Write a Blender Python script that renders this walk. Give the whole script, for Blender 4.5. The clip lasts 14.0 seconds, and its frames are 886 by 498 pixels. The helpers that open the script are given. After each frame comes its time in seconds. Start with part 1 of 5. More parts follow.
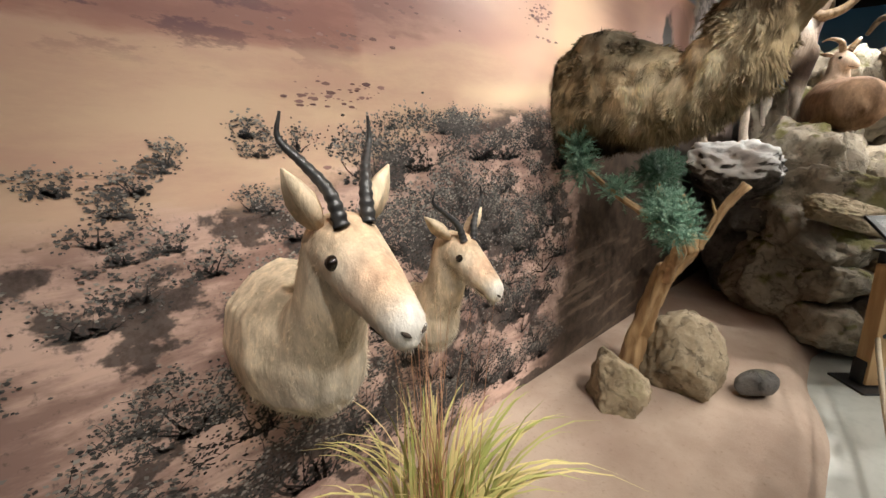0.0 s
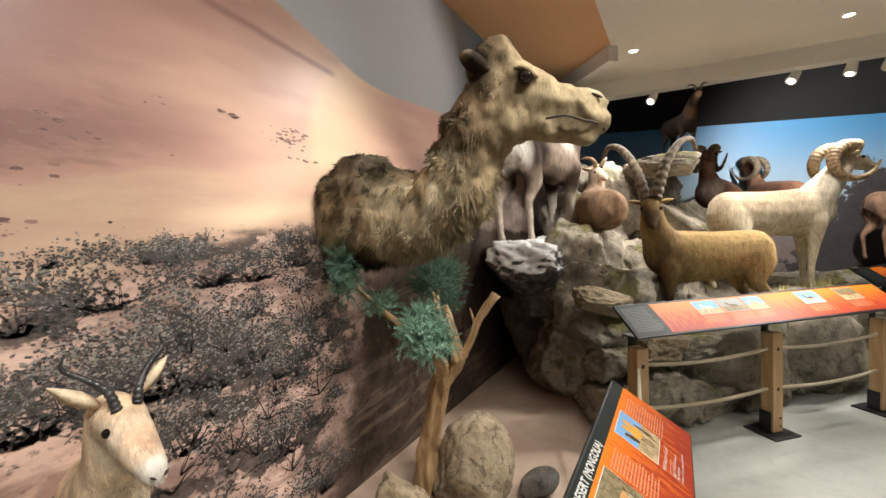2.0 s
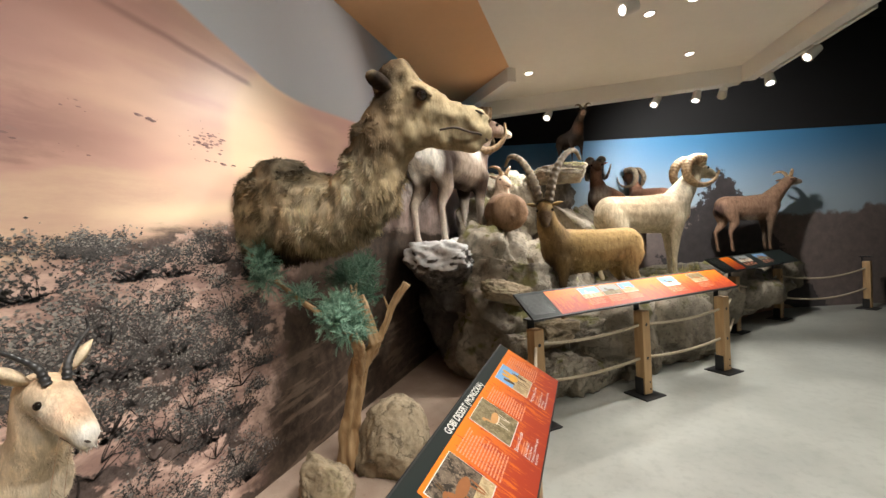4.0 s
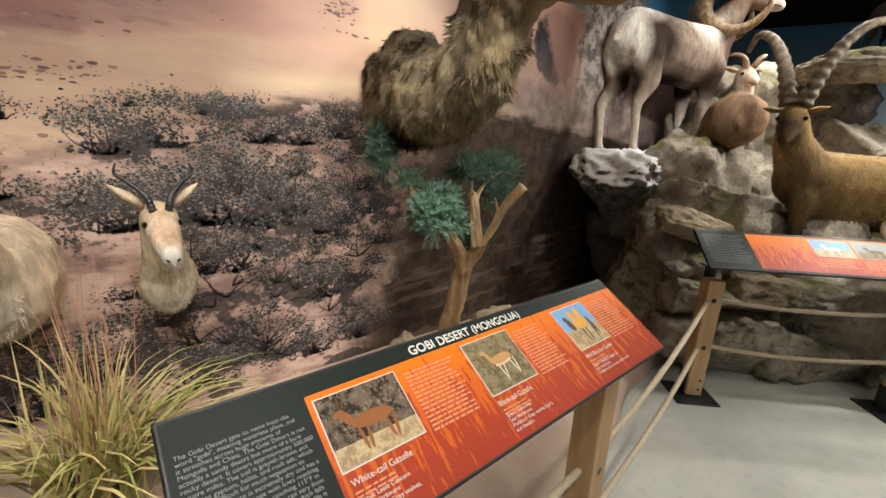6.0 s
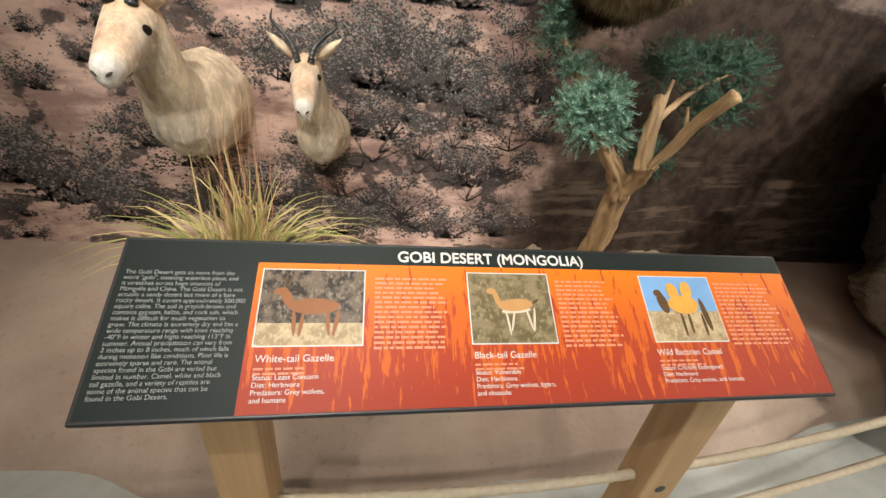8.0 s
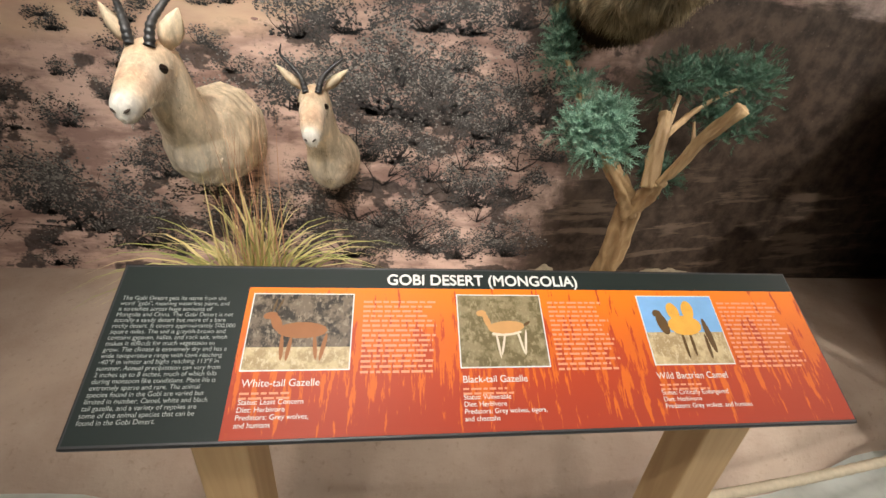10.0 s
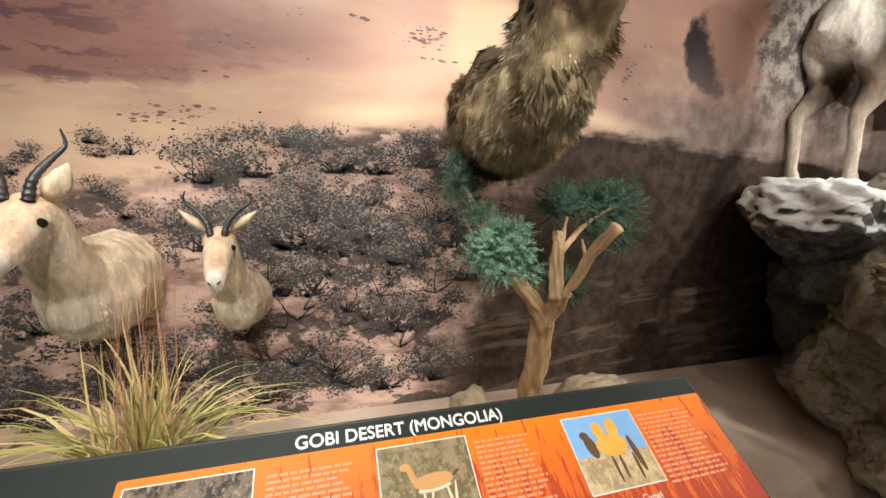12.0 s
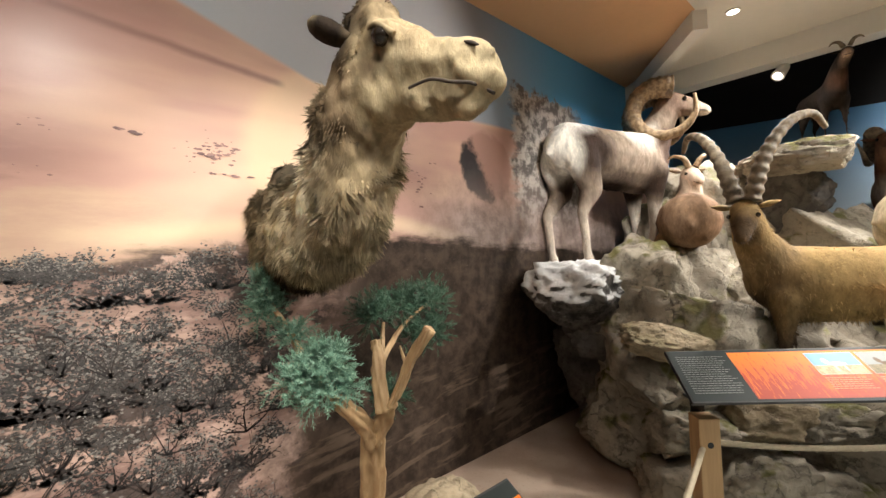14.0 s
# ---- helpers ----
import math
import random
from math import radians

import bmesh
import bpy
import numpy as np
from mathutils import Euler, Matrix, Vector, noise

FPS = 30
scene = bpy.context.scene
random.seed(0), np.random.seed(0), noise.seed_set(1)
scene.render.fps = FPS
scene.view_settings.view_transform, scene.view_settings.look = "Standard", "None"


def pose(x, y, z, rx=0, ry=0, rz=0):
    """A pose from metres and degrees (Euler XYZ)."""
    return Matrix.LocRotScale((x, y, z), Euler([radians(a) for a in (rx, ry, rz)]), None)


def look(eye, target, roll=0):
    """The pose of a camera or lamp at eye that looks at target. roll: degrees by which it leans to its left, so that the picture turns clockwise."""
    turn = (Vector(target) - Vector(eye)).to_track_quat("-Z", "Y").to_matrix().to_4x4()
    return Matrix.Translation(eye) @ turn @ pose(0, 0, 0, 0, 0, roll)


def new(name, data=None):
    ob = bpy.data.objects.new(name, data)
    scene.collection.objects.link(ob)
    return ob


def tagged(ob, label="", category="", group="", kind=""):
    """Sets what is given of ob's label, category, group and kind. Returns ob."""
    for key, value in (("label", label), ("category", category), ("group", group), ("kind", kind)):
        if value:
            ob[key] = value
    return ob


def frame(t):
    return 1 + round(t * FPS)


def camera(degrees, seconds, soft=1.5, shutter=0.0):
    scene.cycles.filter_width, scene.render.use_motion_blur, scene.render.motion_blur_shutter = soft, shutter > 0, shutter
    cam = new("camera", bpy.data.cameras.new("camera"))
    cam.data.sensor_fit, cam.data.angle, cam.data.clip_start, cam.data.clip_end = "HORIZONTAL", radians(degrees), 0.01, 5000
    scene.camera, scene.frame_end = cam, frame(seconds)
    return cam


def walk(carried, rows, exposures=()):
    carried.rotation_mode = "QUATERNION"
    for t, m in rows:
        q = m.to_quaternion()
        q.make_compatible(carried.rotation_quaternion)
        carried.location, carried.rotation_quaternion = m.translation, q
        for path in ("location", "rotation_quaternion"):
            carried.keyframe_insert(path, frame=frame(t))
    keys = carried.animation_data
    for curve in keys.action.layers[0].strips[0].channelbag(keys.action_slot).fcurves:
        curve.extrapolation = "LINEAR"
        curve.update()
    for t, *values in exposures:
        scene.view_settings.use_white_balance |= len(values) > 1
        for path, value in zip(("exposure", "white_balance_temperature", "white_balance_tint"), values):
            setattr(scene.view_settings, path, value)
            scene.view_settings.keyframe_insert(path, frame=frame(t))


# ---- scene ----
cam = camera(94.2, 14.0)
PATH = [
    (0, (0.292, -1.119, 1.387), (1.63, 0.299, 0.938), -1.25),
    (0.5, (0.388, -1.204, 1.411), (1.829, 0.133, 1.044), -1.22),
    (1, (0.432, -1.267, 1.424), (2.005, -0.063, 1.147), -0.33),
    (1.5, (0.439, -1.263, 1.398), (2.213, -0.343, 1.322), -0.11),
    (2, (0.687, -1.457, 1.53), (2.426, -0.472, 1.446), -1.94),
    (2.5, (0.33, -1.506, 1.464), (2.228, -0.875, 1.424), -3.05),
    (5, (0.76, -1.736, 1.448), (2.611, -0.986, 1.352), -3.95),
    (5.5, (0.911, -1.799, 1.387), (2.529, -0.644, 1.172), 0.02),
    (6, (0.969, -1.894, 1.384), (2.255, -0.439, 0.903), 2.95),
    (6.5, (1.102, -1.854, 1.365), (2.101, -0.245, 0.725), 5.72),
    (7, (1.191, -1.846, 1.355), (1.936, -0.195, 0.507), 7.19),
    (7.5, (1.33, -1.889, 1.357), (1.782, -0.214, 0.362), 10.04),
    (10, (1.442, -1.899, 1.366), (1.684, -0.145, 0.435), 4.83),
    (10.5, (1.446, -1.9, 1.371), (1.788, -0.102, 0.564), 3.87),
    (11, (1.447, -1.901, 1.37), (1.815, -0.107, 0.566), 3.71),
    (11.5, (1.449, -1.896, 1.366), (1.835, -0.081, 0.62), 3.51),
    (12, (1.468, -1.884, 1.402), (2.061, -0.013, 1.017), 2.53),
    (12.5, (1.486, -1.891, 1.421), (2.283, -0.06, 1.316), 1.94),
    (13, (1.489, -1.899, 1.477), (2.452, -0.151, 1.621), 1.11),
    (13.5, (1.48, -1.882, 1.483), (2.601, -0.231, 1.619), -0.43),
    (14, (1.515, -1.876, 1.478), (2.843, -0.382, 1.532), -2.36),
]
walk(cam, [(t, look(eye, target, roll)) for t, eye, target, roll in PATH], [(0.0, 0.15), (2.5, 0.2), (5.0, 0.2), (5.5, 0.05), (6.0, -0.1), (6.5, -0.02), (7.0, 0.15), (11.0, 0.18), (11.5, 0.15), (12.0, 0.25), (13.0, 0.32), (14.0, 0.35)])

# ---- light ----
world = bpy.data.worlds.new("hall")
scene.world = world
world.use_nodes = True
world.node_tree.nodes["Background"].inputs[0].default_value = (0.9, 0.85, 0.8, 1)
world.node_tree.nodes["Background"].inputs[1].default_value = 0.02


def spot(name, eye, target, watts, degrees, colour=(1, 0.955, 0.89), size=0.05, blend=0.7):
    data = bpy.data.lights.new(name, "SPOT")
    data.energy, data.spot_size, data.spot_blend, data.color, data.shadow_soft_size = watts, radians(degrees), blend, colour, size
    ob = new(name, data)
    ob.matrix_world = look(eye, target)
    return ob


# ---- materials ----
class Nodes:
    """A short way to write node trees."""

    def __init__(self, name, rough=0.7, metal=0.0):
        self.m = bpy.data.materials.new(name)
        self.m.use_nodes = True
        self.t = self.m.node_tree
        self.b = self.t.nodes["Principled BSDF"]
        self.b.inputs["Roughness"].default_value = rough
        self.b.inputs["Metallic"].default_value = metal

    def n(self, kind, **props):
        node = self.t.nodes.new("ShaderNode" + kind)
        for k, v in props.items():
            if k == "operation":
                node.operation = v
            elif k == "blend_type":
                node.blend_type = v
            elif k == "data_type":
                node.data_type = v
            elif k == "attribute_name":
                node.attribute_name = v
            elif k == "feature":
                node.feature = v
        return node

    def put(self, socket, value):
        if hasattr(value, "is_output"):
            self.t.links.new(value, socket)
        elif isinstance(value, tuple) and len(value) == 3 and socket.type == "RGBA":
            socket.default_value = (*value, 1)
        else:
            socket.default_value = value

    def math(self, op, a, b=0.0, c=0.0, clamp=False):
        node = self.n("Math", operation=op)
        node.use_clamp = clamp
        for s, v in zip(node.inputs, (a, b, c)):
            self.put(s, v)
        return node.outputs[0]

    def mix(self, f, a, b, blend="MIX"):
        node = self.n("Mix", data_type="RGBA", blend_type=blend)
        self.put(node.inputs[0], f)
        self.put(node.inputs[6], a)
        self.put(node.inputs[7], b)
        return node.outputs[2]

    def step(self, v, lo, hi):
        node = self.n("MapRange")
        node.interpolation_type = "SMOOTHSTEP"
        self.put(node.inputs[0], v)
        self.put(node.inputs[1], lo)
        self.put(node.inputs[2], hi)
        return node.outputs[0]

    def coords(self, scale=(1, 1, 1), world=False):
        node = self.n("Mapping")
        node.inputs["Scale"].default_value = scale
        src = self.n("NewGeometry").outputs["Position"] if world else self.n("TexCoord").outputs["Object"]
        self.t.links.new(src, node.inputs[0])
        return node.outputs[0]

    def noise(self, vec, scale, detail=4.0, rough=0.55, distort=0.0):
        node = self.n("TexNoise")
        self.put(node.inputs["Vector"], vec)
        node.inputs["Scale"].default_value = scale
        node.inputs["Detail"].default_value = detail
        node.inputs["Roughness"].default_value = rough
        node.inputs["Distortion"].default_value = distort
        return node.outputs[0]

    def voronoi(self, vec, scale, feature="F1"):
        node = self.n("TexVoronoi", feature=feature)
        self.put(node.inputs["Vector"], vec)
        node.inputs["Scale"].default_value = scale
        return node.outputs[0]

    def curve(self, v, points):
        node = self.n("FloatCurve")
        c = node.mapping.curves[0]
        for i, (x, y) in enumerate(points):
            if i < 2:
                c.points[i].location = (x, y)
            else:
                c.points.new(x, y)
        node.mapping.update()
        self.put(node.inputs["Value"], v)
        return node.outputs[0]

    def bump(self, height, strength=0.3, distance=0.01):
        node = self.n("Bump")
        node.inputs["Strength"].default_value = strength
        node.inputs["Distance"].default_value = distance
        self.put(node.inputs["Height"], height)
        self.t.links.new(node.outputs[0], self.b.inputs["Normal"])

    def colour(self, c):
        self.put(self.b.inputs["Base Color"], c)
        return self.m

    def rough(self, v):
        self.put(self.b.inputs["Roughness"], v)


def plain(name, c, rough=0.6, metal=0.0, vary=0.25, scale=8.0, bump=0.15):
    k = Nodes(name, rough, metal)
    v = k.coords(world=True)
    n = k.noise(v, scale)
    f = k.noise(v, scale * 9)
    d = tuple(x * (1 - vary) for x in c)
    l = tuple(min(1, x * (1 + vary)) for x in c)
    col = k.mix(n, d, l)
    col = k.mix(k.math("MULTIPLY", f, 0.3), col, tuple(x * 0.8 for x in c))
    if bump:
        k.bump(f, bump, 0.004)
    return k.colour(col)


def glow(name, c, strength):
    k = Nodes(name)
    k.b.inputs["Emission Color"].default_value = (*c, 1)
    k.b.inputs["Emission Strength"].default_value = strength
    return k.colour(c)


def mural_material():
    k = Nodes("mural print", 0.42)
    pos = k.n("SeparateXYZ")
    k.t.links.new(k.n("NewGeometry").outputs["Position"], pos.inputs[0])
    x, z = pos.outputs[0], pos.outputs[2]
    v = k.coords(world=True)
    wide = k.coords((0.35, 1, 1.2), world=True)
    n1 = k.noise(wide, 1.6, 3)
    n2 = k.noise(wide, 7, 6, 0.65)
    n3 = k.noise(v, 38, 5, 0.7)
    n4 = k.noise(v, 11, 5, 0.7)
    u = k.math("MULTIPLY", k.math("ADD", x, 3.0), 0.1)
    # edge between shrub land and dunes, and the skyline
    edge = k.math("ADD", k.curve(u, [(0, 0.40), (1, 0.5), (0.337, 0.417), (0.39, 0.44), (0.443, 0.5), (0.5, 0.52), (0.6, 0.54), (0.67, 0.52)]), k.math("MULTIPLY", k.math("SUBTRACT", n2, 0.5), 0.09))
    zz = k.math("MULTIPLY", z, 0.3333)
    ridge = k.curve(u, [(0, 0.98), (1, 0.74), (0.42, 0.93), (0.46, 0.877), (0.522, 0.807), (0.55, 0.783), (0.62, 0.79), (0.68, 0.80)])
    # dunes
    light, rose, mauve = (0.76, 0.51, 0.375), (0.53, 0.32, 0.265), (0.22, 0.12, 0.115)
    sand = k.mix(k.step(n1, 0.38, 0.62), rose, light)
    west = k.math("SUBTRACT", 1.0, k.step(k.math("ADD", x, k.math("MULTIPLY", k.math("SUBTRACT", n1, 0.5), 1.2)), 0.7, 1.6))
    sand = k.mix(k.math("MULTIPLY", west, k.math("MULTIPLY", k.step(z, 1.5, 1.9), 0.8)), sand, (0.31, 0.165, 0.145))
    blot = k.noise(k.coords((1.1, 1, 3.4), world=True), 4.5, 6, 0.68)
    inside = k.math("MULTIPLY", k.step(z, 1.56, 1.70), k.math("SUBTRACT", 1.0, k.step(z, 1.92, 2.12)))
    inside = k.math("MULTIPLY", inside, k.math("SUBTRACT", 1.0, k.step(x, 0.5, 1.15)))
    sand = k.mix(k.math("MULTIPLY", k.step(k.noise(k.coords((0.3, 1, 1.6), world=True), 3.3, 3), 0.52, 0.72), 0.35), sand, (0.44, 0.24, 0.20))
    band = k.curve(u, [(0, 0.62), (1, 0.5), (0.3, 0.55), (0.385, 0.56), (0.414, 0.567), (0.455, 0.597), (0.507, 0.55)])
    far = k.math("ADD", k.math("SUBTRACT", zz, band), k.math("MULTIPLY", k.math("SUBTRACT", n2, 0.5), 0.06))
    shade = k.math("MULTIPLY", k.step(far, 0.0, 0.02), k.math("SUBTRACT", 1.0, k.step(far, 0.05, 0.2)))
    shade = k.math("MULTIPLY", shade, k.math("SUBTRACT", 1.0, k.step(x, 0.9, 1.7)))
    sand = k.mix(k.math("MULTIPLY", shade, k.math("ADD", 0.35, k.math("MULTIPLY", k.step(n2, 0.42, 0.58), 0.5))), sand, mauve)
    dome = k.math("ADD", k.math("POWER", k.math("MULTIPLY", k.math("SUBTRACT", x, 0.35), 1.3), 2.0), k.math("POWER", k.math("MULTIPLY", k.math("SUBTRACT", z, 1.6), 1.1), 2.0))
    sand = k.mix(k.math("MULTIPLY", k.math("SUBTRACT", 1.0, k.step(dome, 0.75, 0.83)), 0.65), sand, (0.33, 0.165, 0.135))
    below = k.math("MULTIPLY", k.math("SUBTRACT", 1.0, k.step(far, -0.012, 0.004)), k.math("SUBTRACT", 1.0, k.step(x, 1.5, 2.3)))
    sand = k.mix(k.math("MULTIPLY", below, 0.8), sand, k.mix(k.step(n2, 0.35, 0.65), (0.60, 0.40, 0.30), (0.70, 0.52, 0.36)))
    sand = k.mix(k.math("MULTIPLY", k.math("MULTIPLY", inside, k.step(blot, 0.51, 0.58)), 0.8), sand, (0.13, 0.075, 0.09))
    dz = k.math("SUBTRACT", z, 2.02)
    cres = k.math("SUBTRACT", k.math("ADD", x, k.math("MULTIPLY", k.math("SUBTRACT", n1, 0.5), 0.15)), k.math("ADD", 2.05, k.math("MULTIPLY", k.math("MULTIPLY", dz, dz), 1.7)))
    sand = k.mix(k.math("MULTIPLY", k.math("MULTIPLY", k.step(cres, -0.05, 0.06), 0.6), k.math("SUBTRACT", 1.0, k.step(cres, 0.12, 0.6))), sand, (0.84, 0.62, 0.40))
    fore = k.math("SUBTRACT", z, k.math("ADD", 1.66, k.math("MULTIPLY", k.math("SINE", k.math("MULTIPLY", x, 3.1)), 0.05)))
    sand = k.mix(k.math("MULTIPLY", k.math("SUBTRACT", 1.0, k.step(k.math("ABSOLUTE", fore), 0.0, 0.07)), k.math("MULTIPLY", k.step(x, 1.3, 1.8), 0.7)), sand, (0.85, 0.66, 0.45))
    line = k.math("ABSOLUTE", k.math("ADD", k.math("SUBTRACT", z, k.math("SUBTRACT", 2.555, k.math("MULTIPLY", x, 0.106))), k.math("MULTIPLY", k.math("SUBTRACT", n2, 0.5), 0.04)))
    crease = k.math("MULTIPLY", k.math("SUBTRACT", 1.0, k.step(line, 0.0, 0.028)), k.math("MULTIPLY", k.step(x, 0.9, 1.9), k.math("SUBTRACT", 1.0, k.step(x, 2.2, 2.26))))
    sand = k.mix(k.math("MULTIPLY", crease, 0.6), sand, mauve)
    # sky above the skyline
    sky = k.mix(k.step(x, 3.3, 4.6), (0.36, 0.36, 0.37), (0.10, 0.36, 0.66))
    sky = k.mix(k.math("SUBTRACT", 1.0, k.step(x, 1.6, 2.6)), sky, (0.62, 0.66, 0.70))
    col = k.mix(k.step(k.math("SUBTRACT", zz, ridge), -0.004, 0.006), sand, sky)
    # painted rock pillar
    px_ = k.math("ABSOLUTE", k.math("SUBTRACT", k.math("ADD", x, k.math("MULTIPLY", k.math("SUBTRACT", n2, 0.5), 0.6)), 4.38))
    pillar = k.math("MULTIPLY", k.math("SUBTRACT", 1.0, k.step(px_, 0.40, 0.54)), k.math("SUBTRACT", 1.0, k.step(k.math("ADD", z, k.math("MULTIPLY", k.math("SUBTRACT", n4, 0.5), 0.4)), 2.72, 2.78)))
    col = k.mix(pillar, col, k.mix(k.step(n4, 0.42, 0.58), (0.13, 0.115, 0.11), (0.50, 0.46, 0.42)))
    hole = k.math("ADD", k.math("POWER", k.math("MULTIPLY", k.math("SUBTRACT", x, 3.62), 3.6), 2.0), k.math("POWER", k.math("MULTIPLY", k.math("SUBTRACT", z, 2.1), 4.0), 2.0))
    hole = k.math("ADD", hole, k.math("MULTIPLY", k.math("SUBTRACT", n4, 0.5), 0.7))
    col = k.mix(k.math("MULTIPLY", k.math("SUBTRACT", 1.0, k.step(hole, 0.75, 1.0)), 1.0), col, k.mix(k.step(k.math("ADD", k.math("SUBTRACT", k.math("MULTIPLY", z, 0.6), k.math("MULTIPLY", x, -1.0)), k.math("MULTIPLY", n4, 0.25)), 4.88, 4.98), (0.035, 0.03, 0.032), (0.46, 0.27, 0.22)))
    # shrub land
    soil = k.mix(k.step(n2, 0.38, 0.60), (0.29, 0.185, 0.155), (0.63, 0.44, 0.36))
    mass = k.noise(k.coords((0.8, 1, 1.3), world=True), 4.2, 5, 0.62)
    soil = k.mix(k.math("MULTIPLY", k.step(k.math("ADD", mass, k.math("MULTIPLY", k.math("SUBTRACT", n4, 0.5), 0.22)), 0.52, 0.57), 0.88), soil, k.mix(k.step(n3, 0.35, 0.65), (0.022, 0.019, 0.019), (0.085, 0.072, 0.066)))
    soil = k.mix(k.math("MULTIPLY", k.step(n3, 0.55, 0.68), 0.6), soil, (0.09, 0.075, 0.07))
    slope = k.mix(k.step(n4, 0.35, 0.65), (0.024, 0.017, 0.013), (0.070, 0.049, 0.036))
    slope = k.mix(k.math("MULTIPLY", k.step(n3, 0.62, 0.70), k.math("MULTIPLY", k.step(z, 0.7, 1.3), 0.45)), slope, (0.20, 0.16, 0.135))
    tilt = k.n("CombineXYZ")
    k.put(tilt.inputs[0], k.math("MULTIPLY", x, 0.5))
    k.put(tilt.inputs[2], k.math("MULTIPLY", k.math("SUBTRACT", z, k.math("MULTIPLY", x, 0.10)), 3.4))
    streak = k.noise(tilt.outputs[0], 4.5, 6, 0.62)
    slope = k.mix(k.math("MULTIPLY", k.step(streak, 0.52, 0.62), k.math("MULTIPLY", k.math("SUBTRACT", 1.0, k.step(z, 0.7, 1.0)), 0.7)), slope, (0.15, 0.108, 0.078))
    right = k.step(k.math("ADD", k.math("SUBTRACT", x, k.math("MULTIPLY", z, 0.35)), k.math("MULTIPLY", k.math("SUBTRACT", n4, 0.5), 0.5)), 1.75, 2.15)
    soil = k.mix(right, soil, slope)
    haze = k.mix(k.step(n4, 0.3, 0.7), (0.20, 0.15, 0.13), (0.36, 0.28, 0.25))
    top = k.step(k.math("ADD", z, k.math("MULTIPLY", n4, 0.3)), 1.8, 2.3)
    low = k.math("MULTIPLY", k.step(x, 2.7, 3.5), k.math("SUBTRACT", 1.0, top))
    col = k.mix(low, col, haze)
    col = k.mix(k.math("SUBTRACT", 1.0, k.step(k.math("SUBTRACT", zz, edge), -0.012, 0.012)), col, soil)
    k.rough(k.math("ADD", 0.28, k.math("MULTIPLY", n4, 0.06)))
    k.b.inputs["Specular IOR Level"].default_value = 0.2
    return k.colour(col)


def far_mural_material():
    k = Nodes("mountain mural print", 0.5)
    pos = k.n("SeparateXYZ")
    k.t.links.new(k.n("NewGeometry").outputs["Position"], pos.inputs[0])
    y, z = pos.outputs[1], pos.outputs[2]
    v = k.coords(world=True)
    n = k.noise(v, 1.1, 5, 0.6)
    f = k.noise(v, 9, 5, 0.65)
    sky = k.mix(k.step(z, 1.6, 2.9), (0.42, 0.52, 0.60), (0.07, 0.24, 0.46))
    hills = k.math("SUBTRACT", z, k.math("ADD", 1.58, k.math("MULTIPLY", k.math("SUBTRACT", n, 0.5), 0.9)))
    off = k.math("ABSOLUTE", k.math("ADD", y, k.math("ADD", 3.75, k.math("MULTIPLY", k.math("SUBTRACT", f, 0.5), 0.7))))
    peak = k.math("SUBTRACT", k.math("ADD", z, k.math("MULTIPLY", k.math("SUBTRACT", f, 0.5), 0.4)), k.math("SUBTRACT", 2.34, k.math("MULTIPLY", off, 1.5)))
    col = k.mix(k.math("SUBTRACT", 1.0, k.step(hills, -0.03, 0.05)), sky, k.mix(f, (0.11, 0.09, 0.09), (0.30, 0.24, 0.22)))
    col = k.mix(k.math("SUBTRACT", 1.0, k.step(peak, -0.03, 0.03)), col, k.mix(f, (0.025, 0.022, 0.025), (0.09, 0.08, 0.08)))
    return k.colour(col)


def fur_material(name, rough=0.85):
    k = Nodes(name, rough)
    a = k.n("Attribute", attribute_name="coat")
    v = k.coords()
    n = k.noise(k.coords((1, 1, 0.35)), 26, 5, 0.65)
    n2 = k.noise(v, 5, 3)
    lock = k.noise(k.coords((1, 1, 0.5)), 60, 4, 0.7)
    col = k.mix(k.step(n, 0.3, 0.7), k.mix(0.4, a.outputs[0], (0.0, 0.0, 0.0)), a.outputs[0])
    col = k.mix(k.math("MULTIPLY", k.step(lock, 0.5, 0.7), 0.3), col, k.mix(1.0, a.outputs[0], (1.6, 1.55, 1.45), "MULTIPLY"))
    col = k.mix(k.math("MULTIPLY", k.step(n2, 0.35, 0.75), 0.18), col, (0.04, 0.03, 0.02))
    k.bump(k.math("ADD", n, lock), 0.5, 0.006)
    k.b.inputs["Specular IOR Level"].default_value = 0.12
    return k.colour(col)


def horn_material(name, dark, light, rough=0.5):
    k = Nodes(name, rough)
    v = k.coords()
    n = k.noise(v, 30, 4)
    k.bump(n, 0.3, 0.003)
    return k.colour(k.mix(k.step(n, 0.3, 0.7), dark, light))


